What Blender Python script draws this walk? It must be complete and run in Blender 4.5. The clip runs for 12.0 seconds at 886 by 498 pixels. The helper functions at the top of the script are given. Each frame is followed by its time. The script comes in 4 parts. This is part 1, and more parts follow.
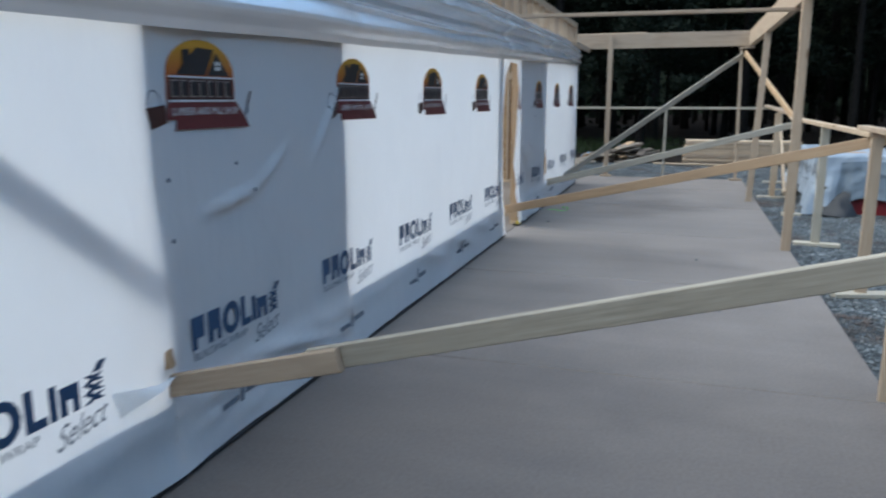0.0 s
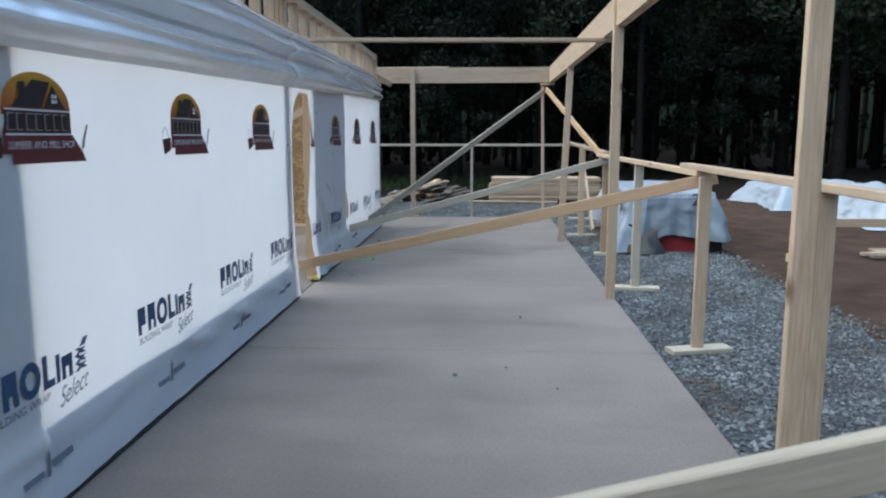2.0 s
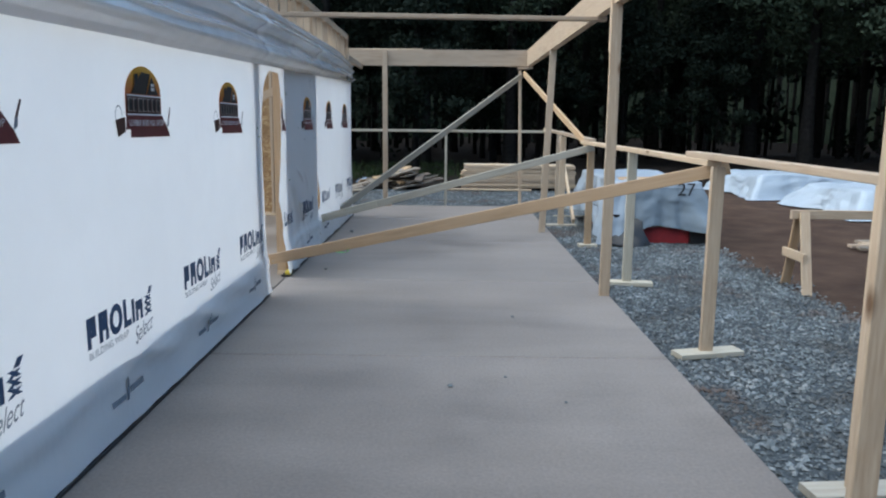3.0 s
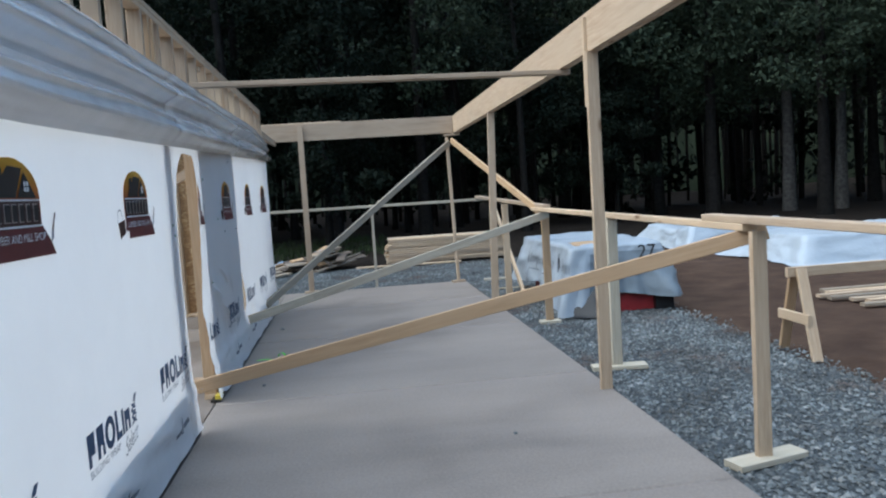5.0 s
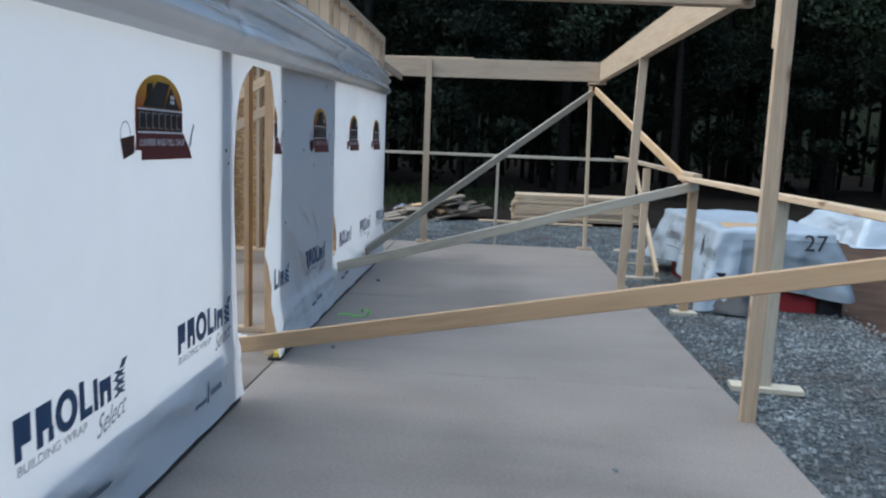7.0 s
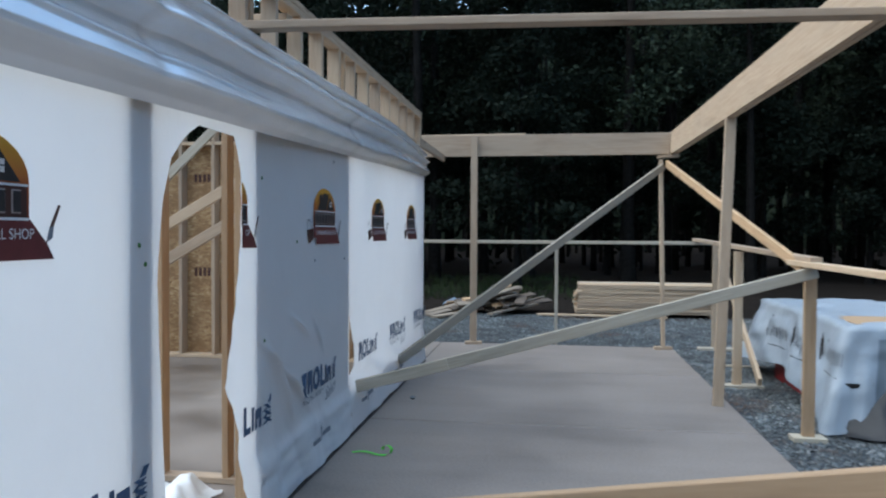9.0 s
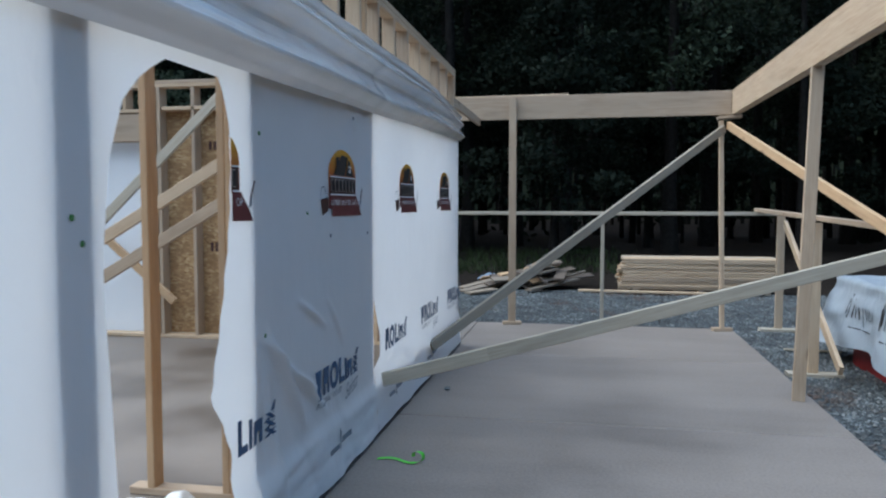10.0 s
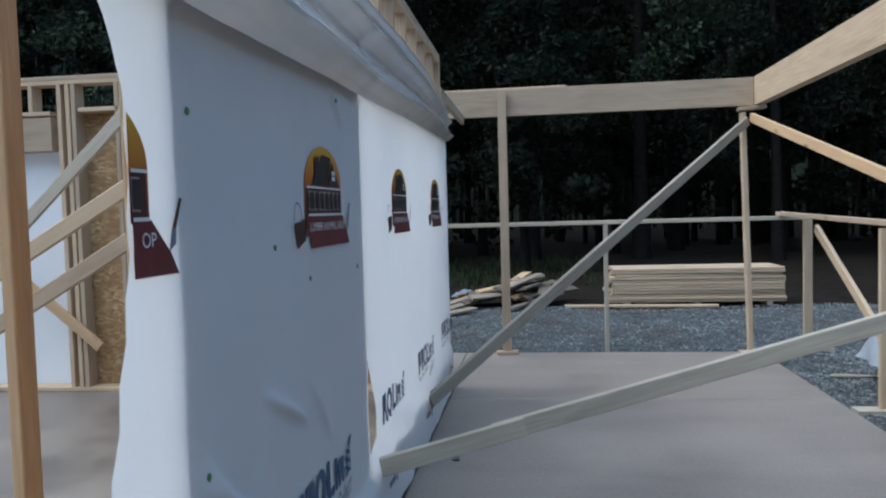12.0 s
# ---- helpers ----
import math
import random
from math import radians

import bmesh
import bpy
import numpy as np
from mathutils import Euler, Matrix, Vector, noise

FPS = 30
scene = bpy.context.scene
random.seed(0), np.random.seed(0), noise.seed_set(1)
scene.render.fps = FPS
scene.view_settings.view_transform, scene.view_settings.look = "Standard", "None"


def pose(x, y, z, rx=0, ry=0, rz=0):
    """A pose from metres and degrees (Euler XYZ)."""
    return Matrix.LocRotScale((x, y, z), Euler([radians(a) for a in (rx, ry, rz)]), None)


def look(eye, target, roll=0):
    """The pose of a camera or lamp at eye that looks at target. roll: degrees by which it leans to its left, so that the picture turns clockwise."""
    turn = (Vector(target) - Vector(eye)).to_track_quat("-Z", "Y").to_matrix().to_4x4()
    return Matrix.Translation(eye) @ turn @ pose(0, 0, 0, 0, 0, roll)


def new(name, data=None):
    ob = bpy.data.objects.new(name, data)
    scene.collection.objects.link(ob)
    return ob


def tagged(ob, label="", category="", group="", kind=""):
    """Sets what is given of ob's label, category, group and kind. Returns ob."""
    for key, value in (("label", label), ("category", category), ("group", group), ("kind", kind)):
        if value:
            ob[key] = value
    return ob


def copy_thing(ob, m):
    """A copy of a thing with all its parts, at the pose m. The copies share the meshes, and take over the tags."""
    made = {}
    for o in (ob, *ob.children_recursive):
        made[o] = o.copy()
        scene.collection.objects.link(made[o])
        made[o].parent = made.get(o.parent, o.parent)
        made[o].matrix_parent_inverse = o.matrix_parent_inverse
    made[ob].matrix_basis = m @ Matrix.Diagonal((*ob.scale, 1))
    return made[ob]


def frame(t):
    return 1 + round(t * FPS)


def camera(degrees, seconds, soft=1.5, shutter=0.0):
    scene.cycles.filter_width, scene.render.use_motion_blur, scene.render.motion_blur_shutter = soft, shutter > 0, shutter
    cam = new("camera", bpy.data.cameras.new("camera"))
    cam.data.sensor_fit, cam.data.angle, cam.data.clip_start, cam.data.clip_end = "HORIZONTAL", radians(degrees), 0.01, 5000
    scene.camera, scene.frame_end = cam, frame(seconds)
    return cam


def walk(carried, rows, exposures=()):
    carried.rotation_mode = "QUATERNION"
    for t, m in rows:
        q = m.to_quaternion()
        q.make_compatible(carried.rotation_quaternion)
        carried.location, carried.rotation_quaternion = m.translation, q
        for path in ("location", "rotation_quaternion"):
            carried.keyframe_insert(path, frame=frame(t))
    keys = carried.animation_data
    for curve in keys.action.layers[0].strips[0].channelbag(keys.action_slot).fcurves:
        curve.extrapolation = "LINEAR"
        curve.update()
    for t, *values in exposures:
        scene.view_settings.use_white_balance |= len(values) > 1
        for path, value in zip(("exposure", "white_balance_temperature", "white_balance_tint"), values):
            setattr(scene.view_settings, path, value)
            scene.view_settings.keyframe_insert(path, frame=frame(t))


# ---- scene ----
cam = camera(61.3, 12.0, soft=2.1, shutter=0.4)
EXPOSURES = [(0.0, 2.25, 6150, 2), (2.5, 2.31, 6150, 2), (5.5, 2.29, 6120, 2), (8.5, 2.2, 6050, 2), (10.5, 2.17, 6020, 2), (12.0, 2.16, 6050, 2)]
PATH = [
    (0, (-0.04, 0.094, 1.531), (-0.637, 1.962, 1.137), -0.0),
    (0.5, (-0.017, 0.467, 1.535), (-0.439, 2.386, 1.159), -0.0),
    (1, (0.003, 0.796, 1.526), (-0.365, 2.731, 1.175), 0.0),
    (1.5, (-0.049, 1.078, 1.51), (-0.291, 3.039, 1.199), -0.2),
    (2, (-0.171, 1.367, 1.515), (-0.28, 3.342, 1.217), 0.0),
    (2.5, (-0.284, 1.663, 1.507), (-0.328, 3.635, 1.174), 0.2),
    (4.5, (-0.662, 2.61, 1.475), (-0.555, 4.584, 1.171), -0.6),
    (5, (-0.789, 3.032, 1.561), (-0.551, 5.012, 1.403), -3.6),
    (5.5, (-0.818, 3.153, 1.579), (-0.598, 5.124, 1.326), -1.9),
    (6, (-0.741, 3.341, 1.532), (-0.638, 5.316, 1.235), 0.8),
    (6.5, (-0.608, 3.716, 1.53), (-0.658, 5.69, 1.214), 2.7),
    (8.5, (-0.449, 5.222, 1.504), (-0.679, 7.208, 1.445), 0.5),
    (9, (-0.477, 5.578, 1.496), (-0.767, 7.557, 1.448), 0.3),
    (9.5, (-0.518, 5.972, 1.502), (-0.936, 7.926, 1.416), 0.7),
    (10, (-0.635, 6.346, 1.477), (-1.009, 8.307, 1.355), 0.0),
    (10.5, (-0.783, 6.704, 1.471), (-1.049, 8.68, 1.322), -0.9),
    (11, (-0.879, 7.057, 1.5), (-1.129, 9.036, 1.36), -0.8),
    (11.5, (-1.025, 7.382, 1.487), (-1.263, 9.364, 1.376), -1.2),
    (12, (-1.177, 7.621, 1.523), (-1.427, 9.602, 1.422), -1.6),
]
walk(cam, [(t, look(eye, target, roll)) for t, eye, target, roll in PATH], EXPOSURES)

# ---- world and sun ----
world = bpy.data.worlds.new("dusk_sky")
scene.world = world
world.use_nodes = True
wn = world.node_tree.nodes
sky = wn.new("ShaderNodeTexSky")
sky.sky_type = "NISHITA"
sky.sun_disc = False
sky.sun_elevation = radians(28)
sky.sun_rotation = radians(285)
wn["Background"].inputs["Strength"].default_value = 0.11
world.node_tree.links.new(sky.outputs["Color"], wn["Background"].inputs["Color"])

sun = new("sun", bpy.data.lights.new("sun", "SUN"))
sun.data.energy = 0.8
sun.data.angle = radians(80)
sun.data.color = (1.0, 0.95, 0.9)
sun.matrix_world = look((-11, -6, 24), (0, 0, 0))

# ---- materials ----


def mat(name, rough=0.7, metal=0.0):
    m = bpy.data.materials.new(name)
    m.use_nodes = True
    b = m.node_tree.nodes["Principled BSDF"]
    b.inputs["Roughness"].default_value = rough
    b.inputs["Metallic"].default_value = metal
    return m, m.node_tree, b


def node(nt, kind, **values):
    n = nt.nodes.new(kind)
    for key, value in values.items():
        n.inputs[key.replace("_", " ")].default_value = value
    return n


def coords(nt, scale, space="Object", shift=False):
    tc = nt.nodes.new("ShaderNodeTexCoord")
    mp = nt.nodes.new("ShaderNodeMapping")
    mp.inputs["Scale"].default_value = scale
    nt.links.new(tc.outputs[space], mp.inputs["Vector"])
    if shift:
        oi = nt.nodes.new("ShaderNodeObjectInfo")
        mu = nt.nodes.new("ShaderNodeVectorMath")
        mu.operation = "SCALE"
        mu.inputs[0].default_value = (37.0, 11.0, 23.0)
        nt.links.new(oi.outputs["Random"], mu.inputs["Scale"])
        nt.links.new(mu.outputs["Vector"], mp.inputs["Location"])
    return mp.outputs["Vector"]


def noise_node(nt, vec, scale, detail=5.0, rough=0.6):
    n = node(nt, "ShaderNodeTexNoise", Scale=scale, Detail=detail, Roughness=rough)
    nt.links.new(vec, n.inputs["Vector"])
    return n.outputs["Fac"]


def ramp(nt, fac, stops):
    r = nt.nodes.new("ShaderNodeValToRGB")
    e = r.color_ramp.elements
    while len(e) < len(stops):
        e.new(0.5)
    for el, (p, c) in zip(e, stops):
        el.position, el.color = p, (*c, 1)
    nt.links.new(fac, r.inputs["Fac"])
    return r.outputs["Color"]


def mix(nt, fac, a, b, how="MIX"):
    n = nt.nodes.new("ShaderNodeMix")
    n.data_type, n.blend_type = "RGBA", how
    if isinstance(fac, float):
        n.inputs[0].default_value = fac
    else:
        nt.links.new(fac, n.inputs[0])
    for s, v in ((n.inputs[6], a), (n.inputs[7], b)):
        if isinstance(v, tuple):
            s.default_value = (*v, 1)
        else:
            nt.links.new(v, s)
    return n.outputs[2]


def bump(nt, b, height, strength, distance):
    n = node(nt, "ShaderNodeBump", Strength=strength, Distance=distance)
    nt.links.new(height, n.inputs["Height"])
    nt.links.new(n.outputs["Normal"], b.inputs["Normal"])


def lumber(name, dark, light, knot):
    """Sawn softwood; the grain runs along the board's own x."""
    m, nt, b = mat(name, 0.75)
    v = coords(nt, (1.2, 22, 22), shift=True)
    grain = noise_node(nt, v, 3.0, 6, 0.65)
    col = ramp(nt, grain, [(0.3, dark), (0.7, light)])
    broad = noise_node(nt, coords(nt, (0.8, 2.5, 2.5), shift=True), 1.7, 3)
    col = mix(nt, ramp(nt, broad, [(0.35, (0, 0, 0)), (0.75, (1, 1, 1))]), col, tuple(c * 0.82 for c in light), "MIX")
    vo = node(nt, "ShaderNodeTexVoronoi", Scale=1.0)
    nt.links.new(coords(nt, (2.3, 5.0, 5.0), shift=True), vo.inputs["Vector"])
    kn = ramp(nt, vo.outputs["Distance"], [(0.06, (1, 1, 1)), (0.17, (0, 0, 0))])
    some = ramp(nt, vo.outputs["Color"], [(0.58, (0, 0, 0)), (0.66, (1, 1, 1))])
    col = mix(nt, mix(nt, 1.0, kn, some, "MULTIPLY"), col, knot)
    stain_tone = noise_node(nt, coords(nt, (0.5, 3.0, 3.0), shift=True), 2.6, 4)
    col = mix(nt, ramp(nt, stain_tone, [(0.56, (0, 0, 0)), (0.74, (0.4, 0.4, 0.4))]), col, tuple(0.55 * c for c in dark))
    oi = nt.nodes.new("ShaderNodeObjectInfo")
    tone = ramp(nt, oi.outputs["Random"], [(0.0, (0.8, 0.8, 0.82)), (1.0, (1.12, 1.1, 1.06))])
    col = mix(nt, 1.0, col, tone, "MULTIPLY")
    nt.links.new(col, b.inputs["Base Color"])
    bump(nt, b, grain, 0.35, 0.002)
    return m


pine = lumber("pine_lumber", (0.36, 0.25, 0.158), (0.535, 0.415, 0.29), (0.14, 0.075, 0.035))
pine_warm = lumber("warm_pine_lumber", (0.36, 0.225, 0.12), (0.50, 0.345, 0.205), (0.13, 0.06, 0.03))
pine_pale = lumber("pale_lumber", (0.36, 0.315, 0.235), (0.54, 0.485, 0.385), (0.16, 0.10, 0.06))
pine_grey = lumber("weathered_shaded_lumber", (0.235, 0.205, 0.155), (0.39, 0.345, 0.27), (0.10, 0.07, 0.045))
scrap_dark = lumber("soaked_lumber", (0.06, 0.045, 0.033), (0.14, 0.11, 0.085), (0.03, 0.02, 0.015))
pine_old = lumber("old_lumber", (0.14, 0.11, 0.08), (0.30, 0.25, 0.19), (0.06, 0.04, 0.03))


def make_osb():
    m, nt, b = mat("osb", 0.8)
    vo = node(nt, "ShaderNodeTexVoronoi", Scale=22.0)
    nt.links.new(coords(nt, (1.0, 1.0, 2.4)), vo.inputs["Vector"])
    n = noise_node(nt, coords(nt, (1, 1, 1)), 6.0, 6, 0.7)
    flakes = ramp(nt, vo.outputs["Color"], [(0.1, (0.22, 0.12, 0.05)), (0.6, (0.42, 0.27, 0.13)), (0.95, (0.55, 0.40, 0.22))])
    col = mix(nt, ramp(nt, n, [(0.4, (0, 0, 0)), (0.62, (1, 1, 1))]), flakes, (0.25, 0.145, 0.065))
    nt.links.new(col, b.inputs["Base Color"])
    bump(nt, b, vo.outputs["Distance"], 0.3, 0.003)
    return m


osb = make_osb()


def make_wrap(name, front, through_share, rough=0.5, crumple=0.35, gloss=0.35):
    """Woven plastic building wrap: part of the light goes through it."""
    m, nt, b = mat(name, rough)
    n1 = noise_node(nt, coords(nt, (1, 1, 1)), 1.3, 4)
    n2 = noise_node(nt, coords(nt, (1, 2.2, 0.9)), 4.5, 5, 0.55)
    n3 = noise_node(nt, coords(nt, (1, 1, 1)), 160.0, 2)
    col = ramp(nt, n1, [(0.3, tuple(c * 0.95 for c in front)), (0.7, front)])
    nt.links.new(col, b.inputs["Base Color"])
    b.inputs["Specular IOR Level"].default_value = gloss
    add = node(nt, "ShaderNodeMath")
    add.operation = "MULTIPLY_ADD"
    nt.links.new(n3, add.inputs[0])
    add.inputs[1].default_value = 0.02
    nt.links.new(n2, add.inputs[2])
    bump(nt, b, add.outputs["Value"], crumple, 0.02)
    tr = nt.nodes.new("ShaderNodeBsdfTranslucent")
    nt.links.new(col, tr.inputs["Color"])
    mx = nt.nodes.new("ShaderNodeMixShader")
    mx.inputs["Fac"].default_value = through_share
    nt.links.new(b.outputs["BSDF"], mx.inputs[1])
    nt.links.new(tr.outputs["BSDF"], mx.inputs[2])
    nt.links.new(mx.outputs["Shader"], nt.nodes["Material Output"].inputs["Surface"])
    return m


wrap_mat = make_wrap("building_wrap", (0.90, 0.912, 0.915), 0.36)
overlap_mat = make_wrap("doubled_wrap", (0.95, 0.96, 0.965), 0.04, 0.24, 0.12, 1.0)
overlap_mat.node_tree.nodes["Principled BSDF"].inputs["Coat Weight"].default_value = 1.0
overlap_mat.node_tree.nodes["Principled BSDF"].inputs["Coat Roughness"].default_value = 0.17
overlap_mat.node_tree.nodes["Principled BSDF"].inputs["Coat IOR"].default_value = 1.9
overlap_mat.node_tree.nodes["Principled BSDF"].inputs["IOR"].default_value = 1.7
overlap_mat.node_tree.nodes["Principled BSDF"].inputs["Metallic"].default_value = 0.1
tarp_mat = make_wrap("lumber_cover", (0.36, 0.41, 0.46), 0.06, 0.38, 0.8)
# The end's greyer sheet, with the shade on that face coloured in.
shaded_end_sheet = make_wrap("shaded_cover_end", (0.19, 0.225, 0.255), 0.04, 0.42, 0.8)


def make_concrete():
    m, nt, b = mat("concrete", 0.72)
    v = coords(nt, (1, 1, 1))
    big = noise_node(nt, v, 0.75, 6, 0.6)
    mid = noise_node(nt, coords(nt, (0.5, 2.0, 1)), 1.6, 5, 0.55)
    fine = noise_node(nt, v, 55.0, 4, 0.7)
    col = ramp(nt, big, [(0.33, (0.127, 0.107, 0.091)), (0.45, (0.166, 0.141, 0.121)), (0.62, (0.215, 0.184, 0.159))])
    col = mix(nt, ramp(nt, mid, [(0.35, (0, 0, 0)), (0.7, (0.35, 0.35, 0.35))]), col, (0.285, 0.247, 0.217))
    col = mix(nt, 0.25, col, ramp(nt, fine, [(0.35, (0.16, 0.135, 0.115)), (0.65, (0.38, 0.325, 0.285))]))
    # Tone ramp: the concrete gets darker towards low y, with a wobbly edge.
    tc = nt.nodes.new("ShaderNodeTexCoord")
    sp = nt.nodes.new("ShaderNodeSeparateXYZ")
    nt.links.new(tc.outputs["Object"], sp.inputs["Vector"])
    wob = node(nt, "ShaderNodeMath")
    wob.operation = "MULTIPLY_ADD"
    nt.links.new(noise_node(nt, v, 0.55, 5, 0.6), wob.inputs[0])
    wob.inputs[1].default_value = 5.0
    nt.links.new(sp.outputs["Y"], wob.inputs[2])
    low_y_fade = node(nt, "ShaderNodeMapRange")
    nt.links.new(wob.outputs["Value"], low_y_fade.inputs["Value"])
    low_y_fade.inputs["From Min"].default_value, low_y_fade.inputs["From Max"].default_value = 6.0, 8.6
    stain_tone = ramp(nt, low_y_fade.outputs["Result"], [(0.0, (0.64, 0.63, 0.62)), (0.5, (0.86, 0.85, 0.84)), (1.0, (1.0, 1.0, 1.0))])
    col = mix(nt, 1.0, col, stain_tone, "MULTIPLY")
    nt.links.new(col, b.inputs["Base Color"])
    nt.links.new(ramp(nt, big, [(0.3, (0.5, 0.5, 0.5)), (0.7, (0.8, 0.8, 0.8))]), b.inputs["Roughness"])
    bump(nt, b, fine, 0.15, 0.002)
    return m


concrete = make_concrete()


# Darker, glossier slab concrete: the shade indoors is put into its colour.
def make_shaded_floor():
    m, nt, b = mat("shaded_concrete", 0.45)
    v = coords(nt, (1, 1, 1))
    n = noise_node(nt, v, 1.1, 6, 0.6)
    nt.links.new(ramp(nt, n, [(0.35, (0.10, 0.082, 0.068)), (0.5, (0.165, 0.14, 0.12)), (0.65, (0.21, 0.18, 0.155))]), b.inputs["Base Color"])
    nt.links.new(ramp(nt, n, [(0.35, (0.35, 0.35, 0.35)), (0.65, (0.6, 0.6, 0.6))]), b.inputs["Roughness"])
    bump(nt, b, noise_node(nt, v, 40.0, 4), 0.08, 0.002)
    return m


floor_shaded = make_shaded_floor()


def two_tone(name, a, c, scale, rough=0.85, strength=0.5, distance=0.01, detail=6.0, fine=0.0):
    m, nt, b = mat(name, rough)
    v = coords(nt, (1, 1, 1))
    n = noise_node(nt, v, scale, detail, 0.62)
    n2 = noise_node(nt, v, scale * 0.13, 4)
    col = ramp(nt, n, [(0.32, a), (0.68, c)])
    col = mix(nt, ramp(nt, n2, [(0.4, (0, 0, 0)), (0.7, (0.6, 0.6, 0.6))]), col, tuple(0.6 * x + 0.2 * y for x, y in zip(a, c)))
    nt.links.new(col, b.inputs["Base Color"])
    b.inputs["Specular IOR Level"].default_value = 0.12
    bump(nt, b, n, strength, distance)
    return m


clay = two_tone("red_clay", (0.040, 0.024, 0.017), (0.086, 0.055, 0.038), 2.2, 0.9, 0.8, 0.03)
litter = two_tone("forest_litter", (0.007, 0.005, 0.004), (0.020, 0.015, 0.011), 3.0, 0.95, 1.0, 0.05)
gravel_base = two_tone("gravel_bed", (0.03, 0.034, 0.036), (0.13, 0.146, 0.155), 34.0, 0.85, 1.0, 0.03)
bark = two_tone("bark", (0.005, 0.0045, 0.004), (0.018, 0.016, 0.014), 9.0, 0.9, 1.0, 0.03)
bark_pale = two_tone("pale_bark", (0.03, 0.027, 0.024), (0.10, 0.09, 0.08), 9.0, 0.9, 1.0, 0.03)
grass_mat = two_tone("grass", (0.013, 0.022, 0.008), (0.038, 0.052, 0.02), 5.0, 0.8, 0.3, 0.01)


def make_stone():
    m, nt, b = mat("gravel_stone", 0.75)
    g = nt.nodes.new("ShaderNodeNewGeometry")
    col = ramp(nt, g.outputs["Random Per Island"], [(0.0, (0.08, 0.09, 0.095)), (0.45, (0.23, 0.262, 0.275)), (0.85, (0.42, 0.46, 0.475)), (1.0, (0.62, 0.62, 0.6))])
    n = noise_node(nt, coords(nt, (1, 1, 1)), 60.0, 3)
    col = mix(nt, 0.25, col, ramp(nt, n, [(0.3, (0.11, 0.11, 0.11)), (0.7, (0.4, 0.4, 0.4))]))
    dust = noise_node(nt, coords(nt, (1, 1, 1)), 1.6, 5, 0.65)
    col = mix(nt, 1.0, col, ramp(nt, dust, [(0.33, (0.19, 0.175, 0.16)), (0.45, (0.36, 0.365, 0.36)), (0.65, (0.57, 0.59, 0.59))]), "MULTIPLY")
    soil = noise_node(nt, coords(nt, (1, 1, 1)), 0.9, 4, 0.6)
    col = mix(nt, ramp(nt, soil, [(0.55, (0, 0, 0)), (0.66, (0.85, 0.85, 0.85))]), col, (0.085, 0.052, 0.036))
    nt.links.new(col, b.inputs["Base Color"])
    return m


stone_mat = make_stone()


def make_leaf(name, a, c):
    m, nt, b = mat(name, 0.8)
    b.inputs["Specular IOR Level"].default_value = 0.15
    g = nt.nodes.new("ShaderNodeNewGeometry")
    n = noise_node(nt, coords(nt, (1, 1, 1)), 0.7, 3)
    col = ramp(nt, g.outputs["Random Per Island"], [(0.0, a), (1.0, c)])
    col = mix(nt, ramp(nt, n, [(0.35, (0, 0, 0)), (0.7, (0.7, 0.7, 0.7))]), col, tuple(0.5 * (x + y) * 1.3 for x, y in zip(a, c)))
    nt.links.new(col, b.inputs["Base Color"])
    tr = nt.nodes.new("ShaderNodeBsdfTranslucent")
    nt.links.new(col, tr.inputs["Color"])
    mx = nt.nodes.new("ShaderNodeMixShader")
    mx.inputs["Fac"].default_value = 0.25
    nt.links.new(b.outputs["BSDF"], mx.inputs[1])
    nt.links.new(tr.outputs["BSDF"], mx.inputs[2])
    nt.links.new(mx.outputs["Shader"], nt.nodes["Material Output"].inputs["Surface"])
    return m


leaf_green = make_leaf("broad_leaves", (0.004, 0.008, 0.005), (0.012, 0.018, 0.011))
# Darker copy of the broad leaves: the deep woods' shade is coloured in.
leaf_shaded = make_leaf("shaded_leaves", (0.002, 0.0045, 0.0025), (0.008, 0.012, 0.007))
leaf_pine = make_leaf("pine_needles", (0.014, 0.023, 0.014), (0.042, 0.056, 0.034))


def plain(name, colour, rough=0.6, scale=20.0, spread=0.12):
    m, nt, b = mat(name, rough)
    n = noise_node(nt, coords(nt, (1, 1, 1)), scale, 4)
    nt.links.new(ramp(nt, n, [(0.3, tuple(c * (1 - spread) for c in colour)), (0.7, tuple(c * (1 + spread) for c in colour))]), b.inputs["Base Color"])
    return m


ink_blue = plain("blue_ink", (0.024, 0.075, 0.16), 0.5)
ink_grey = plain("grey_ink", (0.16, 0.19, 0.23), 0.5)
ink_pale = plain("pale_ink", (0.22, 0.25, 0.29), 0.5)
ink_black = plain("black_ink", (0.02, 0.02, 0.022), 0.5)
ink_white = plain("white_ink", (0.72, 0.70, 0.68), 0.5)
ink_buff = plain("buff_ink", (0.42, 0.36, 0.32), 0.5)
ink_maroon = plain("maroon_ink", (0.13, 0.022, 0.024), 0.5)
ink_brown = plain("brown_ink", (0.055, 0.018, 0.014), 0.5)
red_paint = plain("red_paint", (0.22, 0.012, 0.014), 0.6)
black_plastic = plain("black_plastic", (0.012, 0.012, 0.013), 0.45)
foot_backing = plain("backing_membrane", (0.10, 0.105, 0.11), 0.6, 6.0, 0.2)
steel = plain("nail_steel", (0.25, 0.25, 0.26), 0.4)
green_tape = plain("green_tape", (0.12, 0.55, 0.05), 0.45)
green_cap = plain("green_plastic", (0.07, 0.20, 0.06), 0.5)
blue_plastic = plain("blue_plastic", (0.16, 0.22, 0.29), 0.4)
yellow_tag = plain("yellow_plastic", (0.55, 0.42, 0.05), 0.5)


